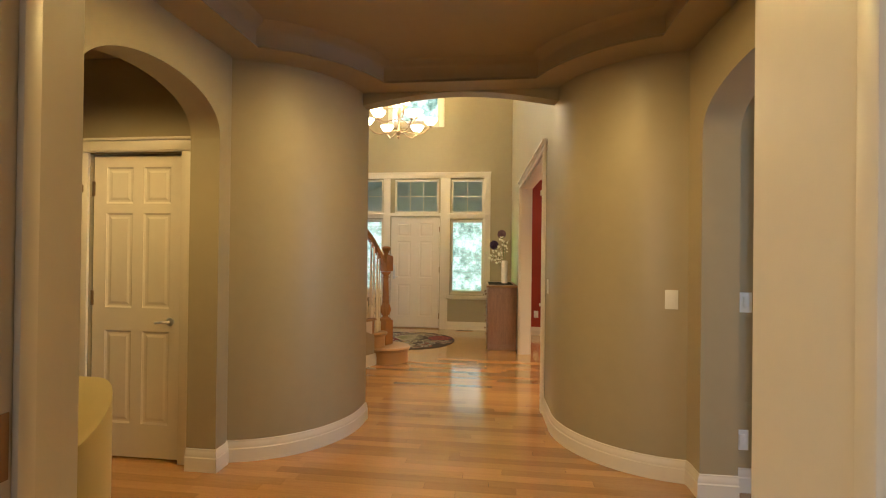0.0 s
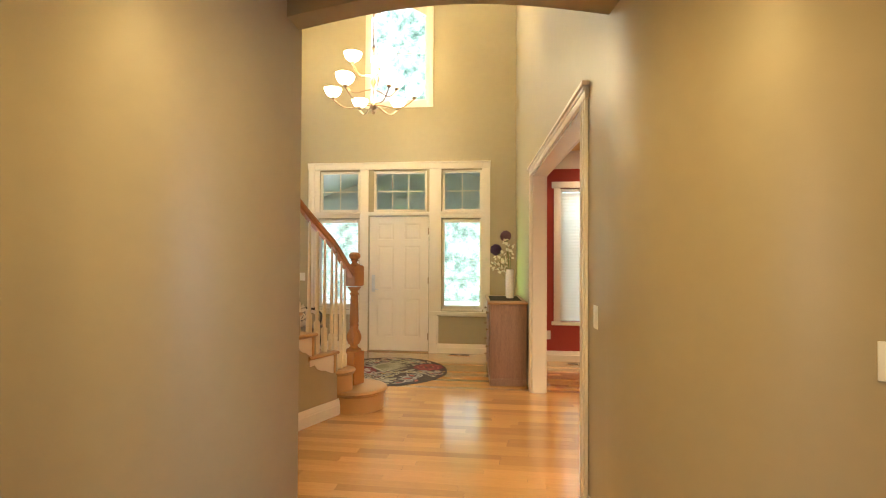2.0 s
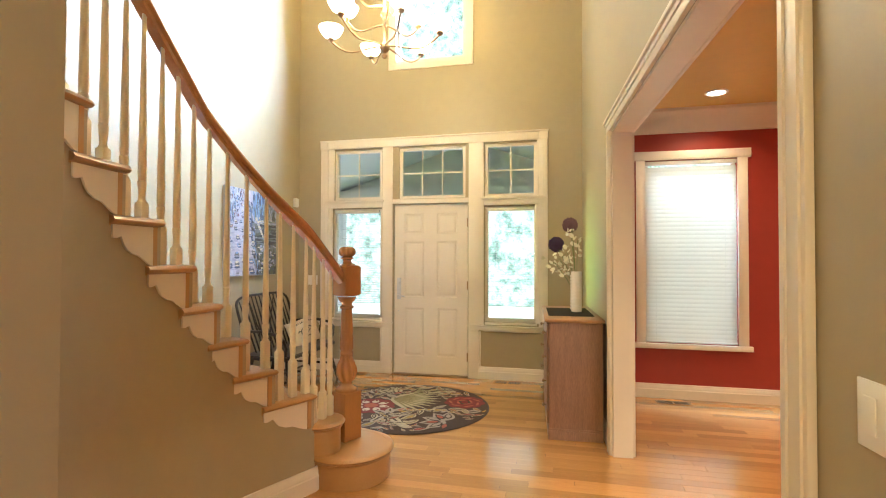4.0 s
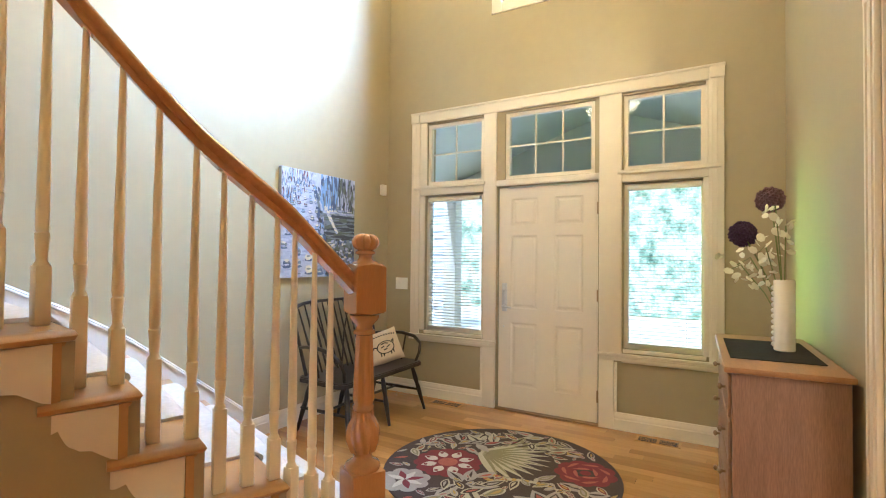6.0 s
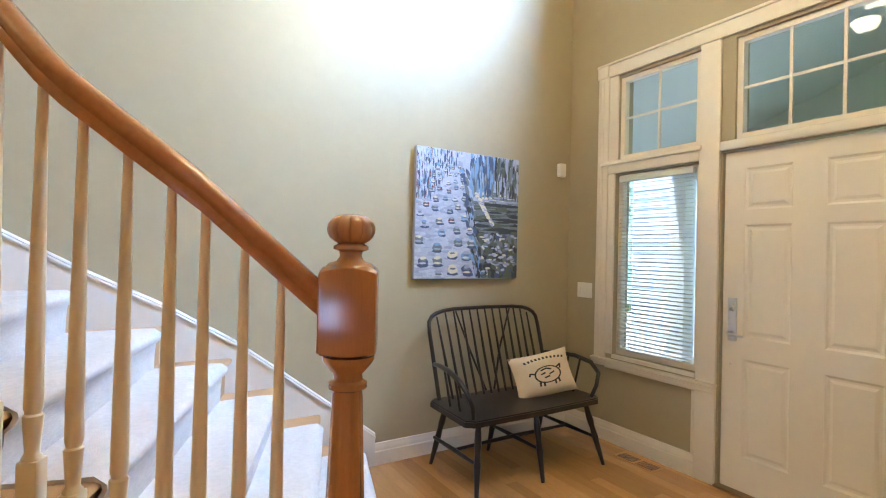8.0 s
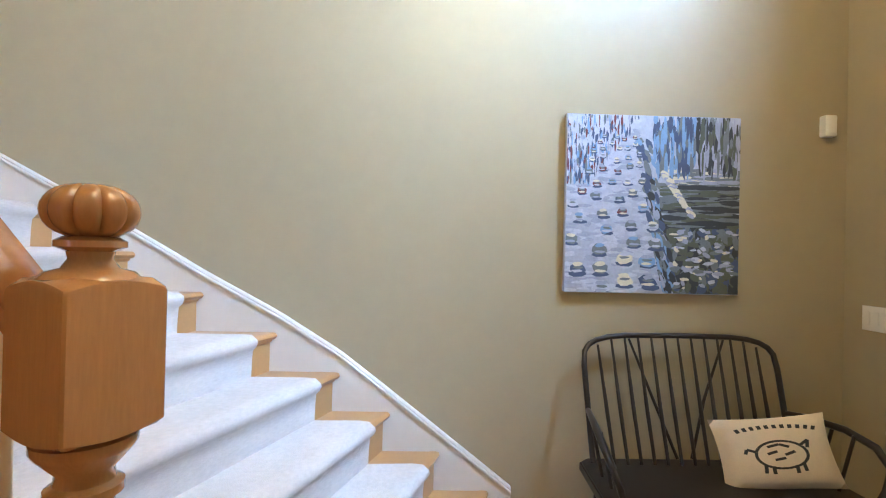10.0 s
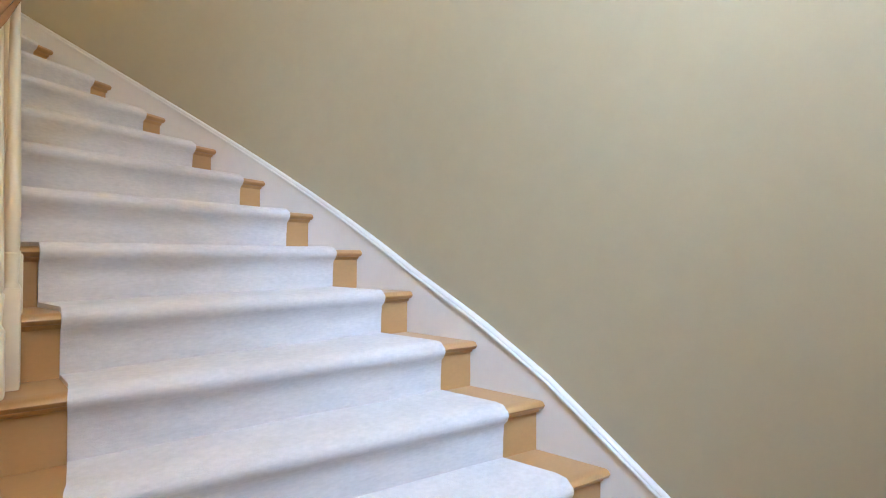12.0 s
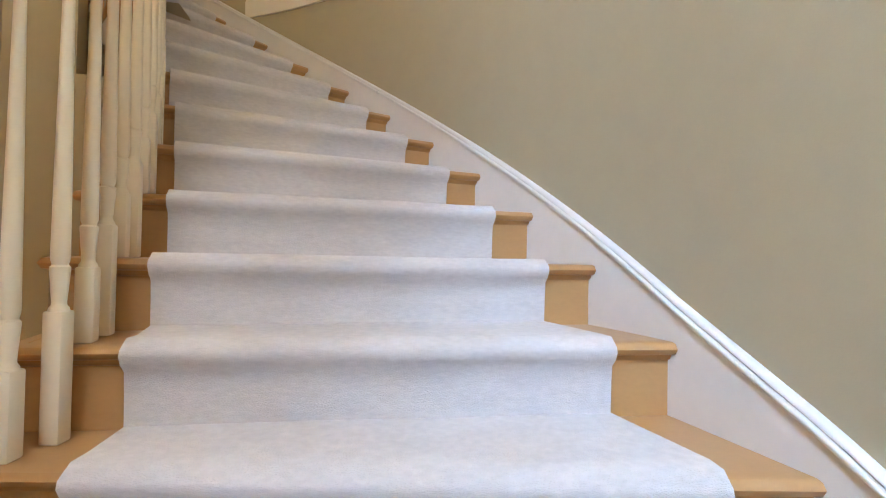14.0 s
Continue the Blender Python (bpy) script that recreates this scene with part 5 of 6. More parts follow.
# paired leaves and scrolls
for bx, by, q, l, c in ((-0.12, -0.30, 2.5, 0.19, "grey"), (-0.10, -0.28, 1.7, 0.18, "grey"), (-0.08, -0.32, 0.3, 0.20, "grey"), (-0.12, -0.34, -1.9, 0.22, "grey"), (-0.05, -0.36, -0.9, 0.22, "cream"), (0.02, -0.52, 0.4, 0.18, "cream"),
                        (-0.30, 0.34, 2.5, 0.20, "cream"), (-0.22, 0.38, 1.9, 0.22, "cream"), (-0.10, 0.40, 1.3, 0.24, "olive"), (-0.06, 0.38, 0.8, 0.26, "olive"), (-0.50, 0.26, 2.9, 0.18, "grey"), (-0.54, 0.18, 3.6, 0.16, "grey"), (-0.44, 0.30, 2.1, 0.17, "grey"),
                        (0.16, 0.46, 0.5, 0.22, "cream"), (0.10, 0.56, 0.1, 0.16, "olive"), (0.30, 0.50, -0.4, 0.14, "gold"), (0.58, -0.06, 0.2, 0.13, "grey"), (0.40, 0.0, -0.3, 0.20, "grey")):
    leaf(rg[c], bx, by, q, l, 0.045, 0.0102, 0.02)
    leaf(rg["dark"], bx + 0.05 * l * math.cos(q), by + 0.05 * l * math.sin(q), q, l * 0.8, 0.010, 0.0107, 0.016)
for i in range(16):
    t = i / 15
    q = 0.2 + 4.6 * t
    disc("gold" if i % 4 else "rose", 0.02 + 0.07 * math.cos(q) * (1 - 0.4 * t), -0.16 + 0.05 * math.sin(q) * (1 - 0.4 * t), 0.016, 0.0104)
for i in range(18):
    t = i / 17
    disc("cream" if i % 3 else "gold", 0.07 + 0.42 * t, -0.14 + 0.06 * math.sin(3.0 * t), 0.020 - 0.008 * t, 0.0104)
placed = []
for i in range(2600):
    a, d = random.uniform(0, math.tau), 0.70 * math.sqrt(random.random())
    x, y = d * math.cos(a), d * math.sin(a)
    q, l = random.uniform(0, math.tau), random.uniform(0.10, 0.19) if i < 1300 else random.uniform(0.05, 0.09)
    mx, my = x + 0.5 * l * math.cos(q), y + 0.5 * l * math.sin(q)
    gap = 0.31 * l
    if any((mx - p) ** 2 + (my - s) ** 2 < (r * 0.98 + 0.25 * l) ** 2 for p, s, r in taken) or any((mx - p) ** 2 + (my - s) ** 2 < (gap + r) ** 2 for p, s, r in placed):
        continue
    placed.append((mx, my, gap))
    bend, w = random.uniform(-0.3, 0.3) * l, 0.21 * l
    rim = random.choice(("cream", "cream", "grey"))
    leaf(rg[rim], x, y, q, l, w, 0.0100, bend)
    leaf(rg[random.choice(("dark", "olive", "grey", "red"))], x + 0.09 * l * math.cos(q), y + 0.09 * l * math.sin(q), q, l * 0.80, w * 0.66, 0.0106, bend * 0.7)
    leaf(rg[random.choice(("cream", "rose", "gold", "grey"))], x + 0.22 * l * math.cos(q), y + 0.22 * l * math.sin(q), q, l * 0.50, w * 0.30, 0.0112, bend * 0.4)
for k, g in rg.items():
    tagged(part("pattern_" + k, g, RUGM[k], rug, k + " woven motifs", 0), kind="stuff")

# Windsor bench
bench = thing("bench", "black spindle-back Windsor bench with curved arms", "bench", at=(-1.95, 8.585, 0))
SW = 0.53
seat_poly = [(-0.24, -SW + 0.04), (-0.20, -SW), (0.22, -SW - 0.02), (0.26, -SW + 0.03), (0.27, 0), (0.26, SW - 0.03), (0.22, SW + 0.02), (-0.20, SW), (-0.24, SW - 0.04)]
part("seat", Geo().prism(seat_poly, "z", 0.405, 0.435).prism([(x * 0.97, y * 0.985) for x, y in seat_poly], "z", 0.435, 0.442), BLACK, bench)
for x, y, fx, fy in ((0.20, -0.44, 0.28, -0.50), (0.20, 0.44, 0.28, 0.54), (-0.18, -0.42, -0.28, -0.47), (-0.18, 0.42, -0.28, 0.47), (0.20, 0.0, 0.28, 0.0), (-0.18, 0.0, -0.28, 0.0)):
    leg = [(x + (fx - x) * t, y + (fy - y) * t, 0.41 * (1 - t)) for t in (0, 0.15, 0.3, 0.4, 0.55, 0.8, 1)]
    part("leg", Geo().tube(leg, [0.014, 0.019, 0.022, 0.017, 0.021, 0.016, 0.012], 10), BLACK, bench, "", 60)
for y in (-0.475, 0.475, 0.0):
    part("stretcher", Geo().tube([(0.245, y, 0.19), (0.0, y, 0.19), (-0.235, y, 0.19)], [0.010, 0.015, 0.010], 8), BLACK, bench, "", 60)
part("stretcher", Geo().tube([(0.0, -0.47, 0.19), (0.0, 0.0, 0.195), (0.0, 0.47, 0.19)], [0.010, 0.014, 0.010], 8), BLACK, bench, "", 60)
bow = []
for i in range(31):
    t = i / 30
    if t < 0.3:
        s = t / 0.3
        bow.append((-0.19 - 0.13 * s, -0.47 - 0.01 * s, 0.44 + 0.42 * s))
    elif t > 0.7:
        s = (1 - t) / 0.3
        bow.append((-0.19 - 0.13 * s, 0.47 + 0.01 * s, 0.44 + 0.42 * s))
    else:
        s = (t - 0.3) / 0.4
        a = math.pi * (1 - s)
        bow.append((-0.32 - 0.045 * math.sin(a) ** 0.6, 0.48 * math.copysign(abs(math.cos(a)) ** 0.45, math.cos(a)), 0.86 + 0.145 * math.sin(a) ** 0.6))
part("bow", Geo().tube(bow, 0.014, 10), BLACK, bench, "bent bow of the back", 60)
for i in range(13):
    y = -0.40 + 0.80 * i / 12
    topz = 1.0 - 0.075 * (abs(y) / 0.44) ** 5
    part("spindle", Geo().tube([(-0.17, y * 0.94, 0.435), (-0.25, y * 0.97, 0.66), (-0.362, y, topz)], [0.008, 0.010, 0.006], 8), BLACK, bench, "", 60)
for s in (-1, 1):
    arm_path = [(-0.26, 0.475 * s, 0.66), (-0.16, 0.50 * s, 0.675), (0.02, 0.535 * s, 0.68), (0.15, 0.55 * s, 0.655), (0.225, 0.54 * s, 0.60), (0.235, 0.51 * s, 0.52), (0.215, 0.485 * s, 0.44)]
    part("arm", Geo().tube(arm_path, [0.013, 0.014, 0.016, 0.016, 0.015, 0.014, 0.013], 10), BLACK, bench, "curved bent arm", 60)
    for x in (-0.05, 0.06):
        part("arm_spindle", Geo().tube([(x, 0.475 * s, 0.435), (x + 0.01, 0.53 * s, 0.675)], 0.008, 8), BLACK, bench)

for s in (-1, 1):
    part("brace", Geo().tube([(-0.375, 0.24 * s, 0.985), (-0.34, 0.13 * s, 0.70), (-0.27, 0.035 * s, 0.43)], [0.006, 0.008, 0.008], 8), BLACK, bench, "slanting back brace", 60)

# cushion leaning against the bench back
cushion = thing("cushion", "cream linen cushion printed with a black pig motif", "cushion")
cushion.matrix_world = pose(-1.95, 8.83, 0.572, 9, -22, -14)
W2, H2 = 0.235, 0.15
rows = []
for sgn in (1, -1):
    grid_rows = []
    for i in range(13):
        r = []
        for j in range(17):
            u, v = -1 + 2 * j / 16, -1 + 2 * i / 12
            puff = 0.062 * max(0, (1 - u ** 4) * (1 - v ** 4)) ** 0.6
            pull = 1 - 0.07 * (1 - u * u) * abs(v)
            pull2 = 1 - 0.07 * (1 - v * v) * abs(u)
            r.append((sgn * puff, u * W2 * pull2, v * H2 * pull))
        grid_rows.append(r)
    rows.append(grid_rows)
cg = Geo().grid(rows[0])
cg.grid(rows[1])
part("cover", cg, CUSHION, cushion, "", 70)


def on_cushion(u, v):
    puff = 0.062 * max(0, (1 - u ** 4) * (1 - v ** 4)) ** 0.6
    return Vector((puff + 0.0015, u * W2 * (1 - 0.07 * (1 - v * v) * abs(u)), v * H2 * (1 - 0.07 * (1 - u * u) * abs(v))))


def stroke(pts, w):
    g = Geo()
    for (u0, v0), (u1, v1) in zip(pts, pts[1:]):
        for i in range(4):
            a0, a1 = i / 4, (i + 1) / 4
            p, q = (u0 + (u1 - u0) * a0, v0 + (v1 - v0) * a0), (u0 + (u1 - u0) * a1, v0 + (v1 - v0) * a1)
            d = Vector((q[0] - p[0], (q[1] - p[1]))).normalized()
            nx, ny = -d.y * w, d.x * w
            g.add([on_cushion(p[0] + nx, p[1] + ny), on_cushion(q[0] + nx, q[1] + ny), on_cushion(q[0] - nx, q[1] - ny), on_cushion(p[0] - nx, p[1] - ny)], [(0, 1, 2, 3)])
    return g


pig = [(0.42 * math.cos(a) * (1.05 if math.cos(a) > 0 else 1), -0.05 + 0.36 * math.sin(a)) for a in [i * math.tau / 22 for i in range(23)]]
marks = stroke(pig, 0.028)
for poly in ([(-0.30, -0.30), (-0.32, -0.52)], [(-0.18, -0.34), (-0.18, -0.55)], [(0.20, -0.34), (0.20, -0.55)], [(0.32, -0.28), (0.34, -0.50)], [(0.36, 0.18), (0.50, 0.30), (0.46, 0.10)], [(-0.42, 0.05), (-0.56, 0.12), (-0.60, 0.0)],
             [(-0.20, 0.16), (0.0, 0.22), (0.16, 0.14)], [(-0.22, -0.02), (-0.05, 0.04)], [(0.06, -0.06), (0.24, 0.02)], [(-0.12, -0.18), (0.06, -0.14)]):
    sg = stroke(poly, 0.032)
    marks.add(sg.v, sg.f)
for i in range(11):
    u = -0.66 + 0.13 * i
    sg = stroke([(u, 0.60 + 0.12 * (1 - (u / 0.7) ** 2)), (u + 0.07, 0.60 + 0.12 * (1 - ((u + 0.07) / 0.7) ** 2))], 0.055)
    marks.add(sg.v, sg.f)
tagged(part("print", marks, PRINT, cushion, "black printed pig and lettering bars", 0), kind="stuff")

# painting
painting = thing("painting", "unframed canvas of a city street full of cars", "painting")
PY0, PY1, PZ0, PZ1 = 8.02, 8.915, 1.21, 2.115
PX = WX + 0.036
part("canvas", Geo().box(WX + 0.002, PX, PY0, PY1, PZ0, PZ1, 0.003), mat("canvas_pale_paint", (0.46, 0.50, 0.62), 0.6, vary=0.16, scale=9, bump=0.3, bump_scale=60), painting, "canvas edge painted pale and brown")
PAINTS = {"white": (0.52, 0.55, 0.66), "sky_blue": (0.22, 0.36, 0.60), "navy": (0.07, 0.10, 0.19), "slate": (0.17, 0.20, 0.22), "moss": (0.10, 0.115, 0.085), "lilac": (0.36, 0.39, 0.53), "black": (0.04, 0.045, 0.055), "maroon": (0.16, 0.05, 0.06), "cream": (0.70, 0.66, 0.52)}
dabs = {k: Geo() for k in PAINTS}
random.seed(5)
stroke_no = [0]


def dab(color, u, v, w, h, slant=0.0):
    """A soft stroke at u, v (0 to 1 across and up), w and h in the same units."""
    stroke_no[0] += 1
    x = PX + 0.0006 + 0.0000012 * stroke_no[0]
    S, H = PY1 - PY0, PZ1 - PZ0
    pts = []
    for i in range(8):
        a = math.tau * (i + 0.5) / 8
        r = random.uniform(0.72, 1.15)
        p, q = 0.60 * w * r * math.cos(a), 0.58 * h * r * math.sin(a)
        pts.append((min(0.997, max(0.003, u + p + slant * q)), min(0.997, max(0.003, v + q))))
    dabs[color].add([(x, PY0 + S * p, PZ0 + H * q) for p, q in pts], [tuple(range(8))])


def kerb_u(v):
    return 0.60 - 0.20 * v


uni, pick = random.uniform, random.choice
for i in range(420):
    v = uni(0.0, 0.99)
    dab(pick(("white", "white", "lilac")), uni(0.0, kerb_u(v)), v, uni(0.03, 0.09), uni(0.01, 0.03), uni(-0.5, 0.5))
for i in range(520):
    v = uni(0.0, 0.40)
    dab(pick(("moss", "moss", "black", "slate", "navy")), uni(kerb_u(v) + 0.03, 1.0), v, uni(0.02, 0.07), uni(0.03, 0.10), uni(-0.4, 0.4))
for i in range(240):
    v = uni(0.38, 0.62)
    dab(pick(("slate", "slate", "moss", "black")), uni(kerb_u(v) + 0.06, 1.0), v, uni(0.08, 0.22), uni(0.010, 0.028))
for i in range(130):
    dab(pick(("lilac", "slate", "cream", "slate")), uni(0.62, 1.0), uni(0.60, 0.70), uni(0.06, 0.18), uni(0.010, 0.022), uni(-0.4, 0.4))
for z in (0.60, 0.40):
    for i in range(16):
        dab("black", uni(0.68, 0.98), z + uni(-0.008, 0.008), 0.14, 0.014)
for i in range(300):
    u = uni(0.50, 1.0)
    dab(pick(("sky_blue", "navy", "navy", "sky_blue", "slate") if u < 0.74 else ("slate", "moss", "lilac", "black")), u, uni(0.70, 0.99), uni(0.008, 0.026), uni(0.04, 0.16))
for i in range(460):
    v = uni(0.62, 0.99)
    u = uni(0.0, 0.12 + 0.30 * (v - 0.62) / 0.37)
    dab(pick(("lilac", "sky_blue", "navy", "white", "slate", "white", "maroon") if i % 3 else ("white", "navy")), u, v, uni(0.005, 0.014), uni(0.02, 0.08))
for i in range(150):
    v = uni(0.0, 0.86)
    dab(pick(("navy", "slate", "black", "lilac", "sky_blue")), kerb_u(v) + uni(-0.035, 0.045), v, uni(0.015, 0.035), uni(0.03, 0.08), -0.3)
for i in range(34):
    t = i / 33
    dab(pick(("cream", "cream", "lilac")), 0.56 + 0.16 * t + uni(-0.012, 0.012), 0.68 - 0.24 * t, 0.035, 0.026, -0.8)
cars = []
for i in range(900):
    v = uni(0.03, 0.88)
    size = 0.092 * (1 - v) + 0.018
    u = uni(max(0.03, 0.42 * (v - 0.45) if v > 0.45 else 0.03), kerb_u(v) - 0.02)
    if any(abs(u - p) < 0.62 * (size + s) and abs(v - q) < 0.50 * (size + s) for p, q, s in cars) or len(cars) > 95:
        continue
    cars.append((u, v, size))
    body = pick(("navy", "slate", "navy", "maroon", "sky_blue", "slate", "cream", "white"))
    dab("navy", u + 0.05 * size, v - size * 0.32, size * 0.95, size * 0.30)
    dab(body, u, v, size * 0.85, size * 0.62)
    dab("slate", u, v + size * 0.05, size * 0.56, size * 0.16)
    dab(pick(("cream", "white", "lilac", "sky_blue")), u, v + size * 0.24, size * 0.58, size * 0.24)
    dab(pick(("white", "cream", "lilac")), u, v - size * 0.16, size * 0.60, size * 0.16)
for i in range(90):
    dab(pick(("cream", "lilac", "white", "slate")), uni(0.62, 0.98), uni(0.03, 0.36), uni(0.012, 0.06), uni(0.008, 0.03), uni(-0.8, 0.8))
for k, g in dabs.items():
    part("strokes_" + k, g, mat("paint_" + k, PAINTS[k], 0.5, vary=0.2, scale=30), painting, k.replace("_", " ") + " paint strokes", 0)["kind"] = "stuff"

# switches, sensor, thermostat, outlets, vents
def plate(name, label, at, rz, w, h, paddles, category="light switch", outlet=False):
    ob = thing(name, label, category, at=at, rz=rz)
    part("plate", Geo().box(-w / 2, w / 2, -0.006, -0.0006, -h / 2, h / 2, 0.002), PLASTIC, ob)
    for i in range(paddles):
        x = (i - (paddles - 1) / 2) * 0.046
        if outlet:
            for z in (-0.02, 0.02):
                part("socket", Geo().box(x - 0.016, x + 0.016, -0.009, -0.006, z - 0.014, z + 0.014, 0.002), PLASTIC, ob)
        else:
            part("paddle", Geo().box(x - 0.016, x + 0.016, -0.010, -0.006, -0.033, 0.033, 0.002), PLASTIC, ob)
    return ob


a = math.atan2(3.80 - 4.62, 2.02 - 2.20)
plate("light_switch", "cream rocker light switch on the curved wall", (2.20 + 0.841 * math.cos(a), 4.62 + 0.841 * math.sin(a), 1.13), math.degrees(a) + 90, 0.075, 0.12, 1)
plate("light_switch", "cream double rocker light switch beside the entry window", (-2.20, NY - 0.0005, 1.12), 0, 0.15, 0.12, 3)
plate("light_switch", "cream rocker switch near the dining casing", (*east_at(0.36, -0.0005), 1.13), -87, 0.075, 0.12, 1)
plate("light_switch", "white double switch on the passage wall", (2.395, 3.7195, 1.13), 0, 0.11, 0.12, 2)
plate("outlet", "white outlet low on the passage wall", (2.40, 3.7195, 0.31), 0, 0.075, 0.12, 1, "outlet", True)
plate("outlet", "white outlet low on the red wall", (1.53, DY - 0.0005, 0.36), 0, 0.075, 0.12, 1, "outlet", True)
plate("light_switch", "white switch plate beside the closet", (-1.96, 3.5695, 1.36), 0, 0.075, 0.12, 1)
thermo = thing("thermostat", "small white thermostat on the closet wall", "thermostat", at=(-1.96, 3.569, 1.20))
part("body", Geo().box(-0.06, 0.06, -0.03, 0, -0.045, 0.045, 0.006), PLASTIC, thermo)
part("screen", Geo().box(-0.035, 0.02, -0.0315, -0.0301, 0.005, 0.032), DARK, thermo, "grey display")
plate("light_switch", "white switch plate low beside the closet", (-1.93, 3.5695, 0.88), 0, 0.075, 0.12, 1)
sensor = thing("alarm_sensor", "small white plastic alarm sensor on the wall", "sensor", at=(WX + 0.0005, NY - 0.12, 2.09), rz=90)
part("body", Geo().box(-0.032, 0.032, -0.045, 0.0, -0.055, 0.055, 0.008), PLASTIC, sensor)
part("lens", Geo().box(-0.022, 0.022, -0.05, -0.045, -0.04, 0.0, 0.002), PLASTIC, sensor)


def floor_vent(x, y, label, rz=0):
    ob = thing("floor_vent", label, "floor vent", "wooden floor vents", at=(x, y, 0.0), rz=rz)
    part("frame", pierced(Geo(), "y", -0.06, 0.06, -0.16, 0.16, 0.0, 0.004, []), OAK, ob, "", 0)
    for i in range(2):
        for j in range(8):
            # Black strip on the solid frame, in place of the shade inside a slot.
            part("slot_shade", Geo().box(-0.14 + 0.15 * i, -0.01 + 0.15 * i, -0.048 + 0.012 * j, -0.042 + 0.012 * j, 0.004, 0.0046), DARK, ob, "", 0)


floor_vent(0.28, 9.37, "brown slotted wooden floor vent by the entry wall")
floor_vent(-1.58, 9.37, "brown slotted wooden floor vent by the entry wall")
floor_vent(1.92, 8.98, "brown slotted wooden floor vent below the dining window")

# ---- dining room ----
cl = thing("recessed_light", "lit round recessed ceiling light", "ceiling light", at=(2.22, 8.63, 2.90))
part("ring", Geo().lathe([(0.095, -0.001), (0.095, -0.008), (0.075, -0.010), (0.075, -0.001)], n=24), PLASTIC, cl)
part("lens", Geo().lathe([(0.074, -0.001), (0.074, -0.006), (0.02, -0.007)], n=24), CANLENS, cl, "glowing lens")

drug = thing("dining_rug", "dark patterned rug with red and cream motifs", "rug", at=(3.60, 6.25, 0))
part("rug_base", Geo().box(-0.95, 0.95, -1.35, 1.35, 0.0, 0.009), mat("dining_rug_pile", (0.03, 0.028, 0.03), 0.95, vary=0.3, scale=30), drug)
mot = {"cream": Geo(), "red": Geo()}
random.seed(8)
for i in range(130):
    x, y, a = random.uniform(-0.88, 0.88), random.uniform(-1.28, 1.28), random.uniform(0, 6.28)
    pts = []
    for s in (1, -1):
        for q in (range(6) if s > 0 else range(4, 0, -1)):
            t = q / 5
            lx, ly = 0.12 * t - 0.06, s * 0.02 * math.sin(math.pi * t) + 0.04 * t * t
            pts.append((x + lx * math.cos(a) - ly * math.sin(a), y + lx * math.sin(a) + ly * math.cos(a)))
    mot["red" if i % 3 == 0 else "cream"].prism(pts, "z", 0.0085, 0.0105 + 0.000004 * i)
for k, g in mot.items():
    tagged(part("pattern_" + k, g, RUGM[k], drug, k + " woven motifs", 0), kind="stuff")

table = thing("dining_table", "pale wooden dining table on the patterned rug", "table", at=(3.48, 6.52, 0.0105))
part("tabletop", Geo().box(-0.48, 0.48, -0.85, 0.85, 0.72, 0.75, 0.008), PALEWOOD, table)
part("apron", Geo().box(-0.40, 0.40, -0.76, 0.76, 0.63, 0.72), PALEWOOD, table)
for x in (-0.40, 0.40):
    for y in (-0.76, 0.76):
        part("leg", Geo().lathe([(0.03, 0), (0.036, 0.08), (0.026, 0.14), (0.04, 0.3), (0.045, 0.5), (0.035, 0.56), (0.05, 0.60), (0.05, 0.72)], (x, y, 0), 12), PALEWOOD, table)


def dining_chair(m):
    ob = thing("dining_chair", "pale wooden slat-back dining chair at the table", "chair", "dining chairs")
    part("seat", Geo().box(-0.21, 0.21, -0.21, 0.21, 0.43, 0.455, 0.008), PALEWOOD, ob)
    for x in (-0.18, 0.18):
        part("leg", Geo().tube([(x, 0.18, 0.0), (x, 0.17, 0.43)], [0.016, 0.020], 8), PALEWOOD, ob)
        part("back_post", Geo().tube([(x, -0.24, 0.0), (x, -0.19, 0.43), (x, -0.20, 0.7), (x * 0.98, -0.27, 0.98)], [0.016, 0.021, 0.019, 0.016], 8), PALEWOOD, ob)
    part("crest_rail", Geo().sweep([(-0.21, -0.255, 0.93), (-0.1, -0.275, 0.95), (0.1, -0.275, 0.95), (0.21, -0.255, 0.93)], [(-0.01, -0.035), (0.01, -0.035), (0.01, 0.04), (-0.01, 0.04)]), PALEWOOD, ob)
    part("back_rail", Geo().box(-0.18, 0.18, -0.215, -0.195, 0.55, 0.59, 0.003), PALEWOOD, ob)
    for i in range(4):
        x = -0.12 + 0.08 * i
        part("slat", Geo().tube([(x, -0.205, 0.57), (x, -0.215, 0.75), (x, -0.268, 0.93)], 0.010, 6), PALEWOOD, ob)
    for y in (-0.2, 0.17):
        part("stretcher", Geo().tube([(-0.18, y, 0.20), (0.18, y, 0.20)], 0.010, 6), PALEWOOD, ob)
    ob.matrix_world = m
    return ob


chair = dining_chair(pose(2.98, 5.98, 0.0105, 0, 0, -70))
copy_thing(chair, pose(2.90, 6.75, 0.0105, 0, 0, -90))

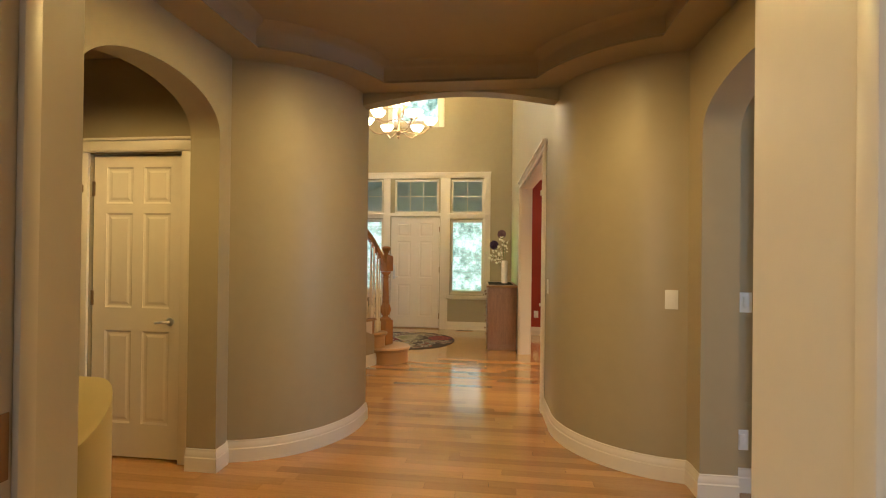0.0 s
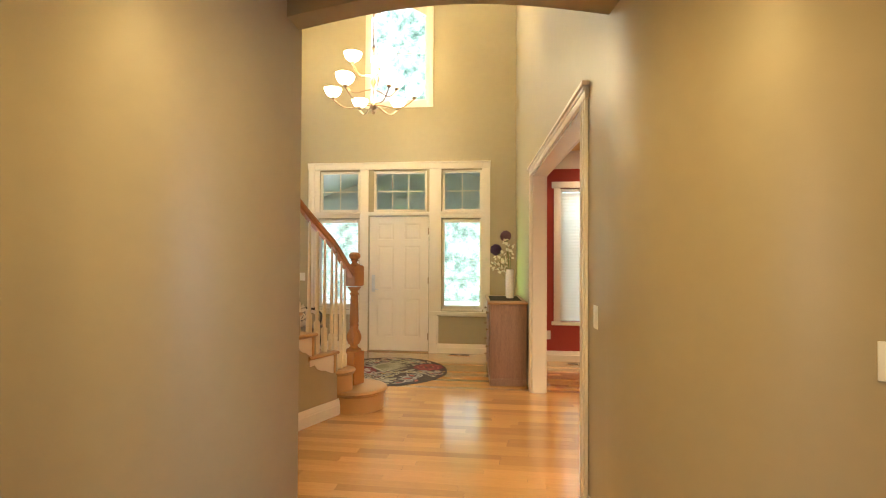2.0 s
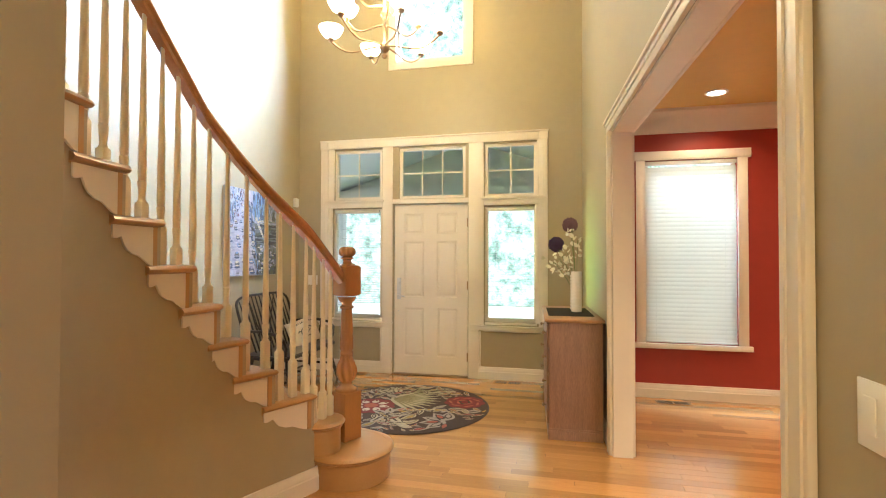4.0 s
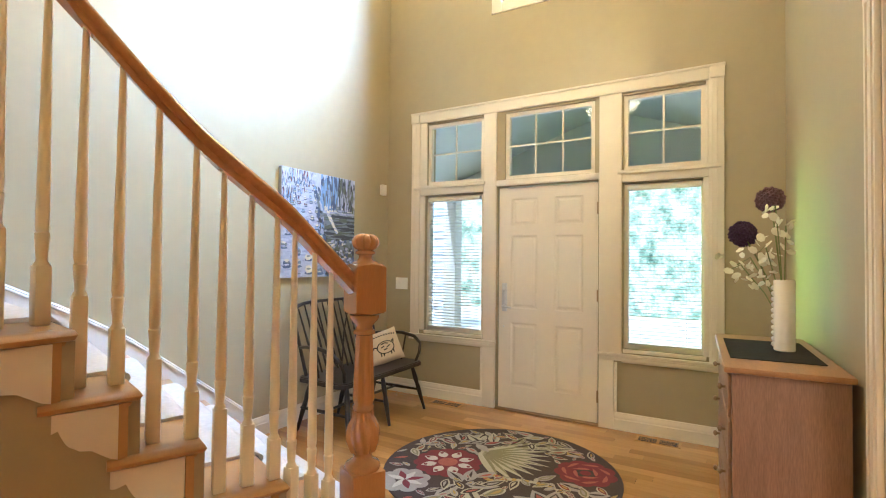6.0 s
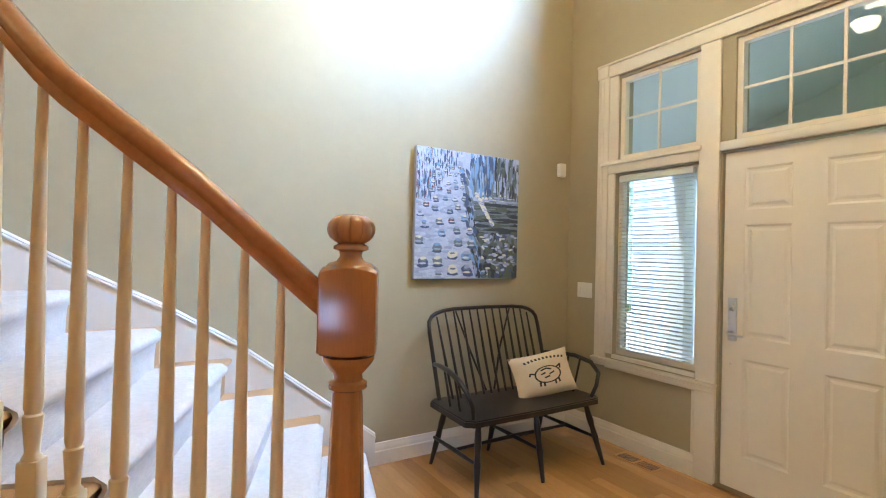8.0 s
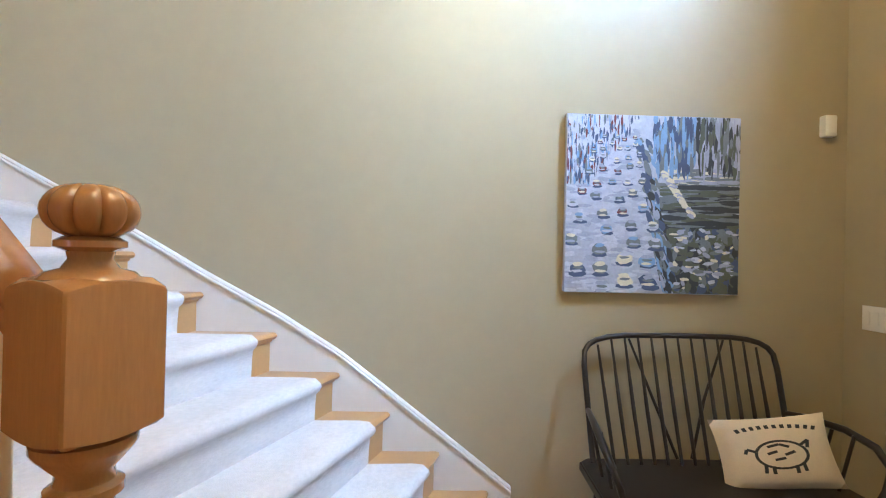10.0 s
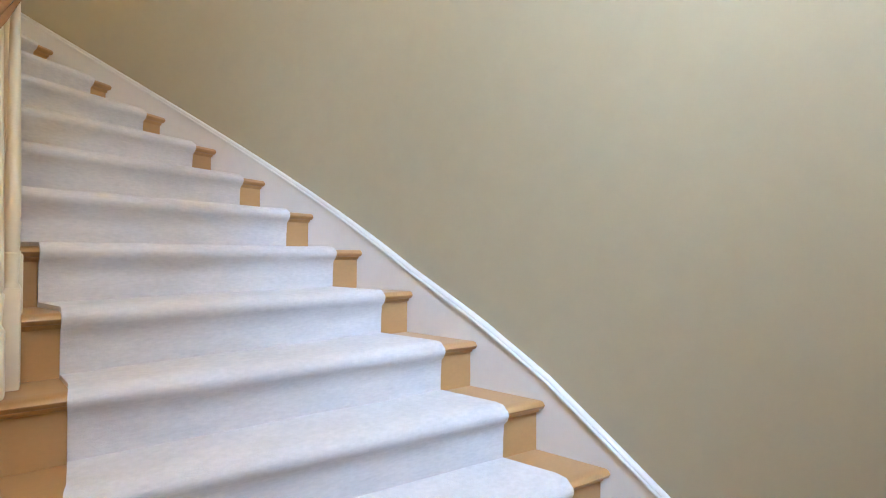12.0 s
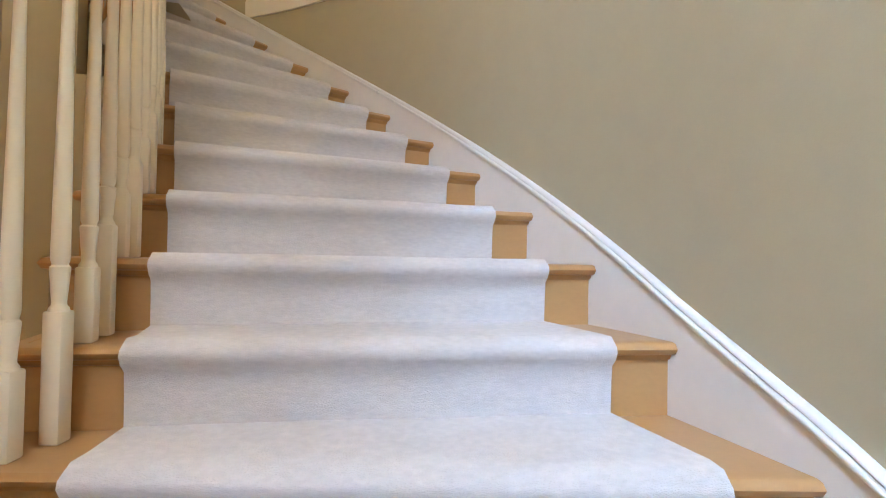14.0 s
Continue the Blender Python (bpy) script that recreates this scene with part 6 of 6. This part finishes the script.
hutch = thing("hutch", "reddish pine hutch with glazed upper doors", "hutch", at=(4.82, 6.52, 0))
part("base", Geo().box(0.0, 0.46, -0.75, 0.75, 0.05, 0.86, 0.005), PINE, hutch)
part("plinth", Geo().box(0.03, 0.46, -0.72, 0.72, 0.0, 0.05), PINE, hutch)
part("counter", Geo().box(-0.02, 0.46, -0.78, 0.78, 0.86, 0.89, 0.006), PINE, hutch)
part("back", Geo().box(0.43, 0.46, -0.72, 0.72, 0.89, 2.02), PINE, hutch)
part("upper_case", pierced(Geo(), "x", 0.14, 0.43, -0.72, 0.72, 1.24, 2.02, [(-0.64, -0.36, 1.32, 1.94), (-0.30, -0.02, 1.32, 1.94), (0.02, 0.30, 1.32, 1.94), (0.36, 0.64, 1.32, 1.94)]), PINE, hutch, "", 0)
part("cornice", Geo().box(0.09, 0.46, -0.77, 0.77, 2.02, 2.09, 0.01), PINE, hutch)
for y in (-0.70, 0.70):
    part("side_panel", Geo().box(0.20, 0.43, y - 0.02, y + 0.02, 0.89, 1.24), PINE, hutch)
for y in (-0.50, -0.16, 0.16, 0.50):
    gd = part("glazed_door", Geo().box(0.17, 0.175, y - 0.139, y + 0.139, 1.321, 1.939), GLASS, hutch, "glazed door", 0)
    part("muntin", Geo().box(0.150, 0.162, y - 0.009, y + 0.009, 1.32, 1.94), PINE, gd)
    for z in (1.52, 1.73):
        part("muntin", Geo().box(0.150, 0.161, y - 0.139, y + 0.139, z - 0.008, z + 0.008), PINE, gd)
for y in (-0.55, -0.18, 0.18, 0.55):
    d = part("drawer", Geo().box(-0.012, -0.001, y - 0.165, y + 0.165, 0.68, 0.82, 0.004), PINE, hutch)
    part("knob", Geo().ball((-0.022, y, 0.75), 0.013, 8), BRASS, d)
    d = part("cabinet_door", pierced(Geo(), "x", -0.012, -0.001, y - 0.165, y + 0.165, 0.09, 0.65, [(y - 0.11, y + 0.11, 0.15, 0.59)]), PINE, hutch, "", 0)
    part("knob", Geo().ball((-0.022, y + 0.13, 0.40), 0.013, 8), BRASS, d)
    part("pane", Geo().box(-0.006, -0.002, y - 0.109, y + 0.109, 0.151, 0.589), DARKGLASS, d, "dark glass pane", 0)
    part("muntin", Geo().box(-0.011, -0.0065, y - 0.008, y + 0.008, 0.15, 0.59), PINE, d, "", 0)
    part("muntin", Geo().box(-0.0105, -0.0062, y - 0.11, y + 0.11, 0.362, 0.378), PINE, d, "", 0)
solid("serving_bowl", Geo().lathe([(0.06, 0), (0.07, 0.01), (0.15, 0.07), (0.16, 0.09), (0.15, 0.09), (0.06, 0.02)], (4.97, 6.75, 0.89), 20), BLACK, "dark round bowl on the hutch counter", "bowl")
solid("serving_tray", Geo().lathe([(0.15, 0), (0.17, 0.015), (0.165, 0.018), (0.14, 0.006)], (0, 0, 0), 24).moved(pose(5.20, 6.25, 1.06, 0, 80, 0)), BRASS, "round metal tray leaning on the hutch back", "tray")

# ---- oak floor boards ----
BOARD = 0.083
random.seed(17)
lengths = (0.55, 0.8, 1.05, 1.35)
shared = {l: Geo().box(0.0006, l - 0.0006, 0.0005, BOARD - 0.0005, -0.012, 0.0).mesh("board", OAK, 0) for l in lengths}
far = Geo()
count = 0
row = 0
y = 0.4
while y < 9.6:
    x = -2.7 - random.uniform(0, 1.0)
    while x < 5.3:
        l = random.choice(lengths)
        near = 4.6 < y < 9.5 and -1.6 < x + l / 2 < 1.2
        if near and count < 300 and not (y > 9.55):
            o = new("floor_board", shared[l])
            o.location = (x, y, 0)
            o.parent = floor_slab
            count += 1
        elif x + l > -2.6 and x < 5.3:
            far.box(x + 0.0006, x + l - 0.0006, y + 0.0005, y + BOARD - 0.0005, -0.012, 0.0)
        x += l
    y += BOARD
fb = part("floor_boards", far, OAKS, floor_slab, "", 0)
tagged(fb, kind="stuff")
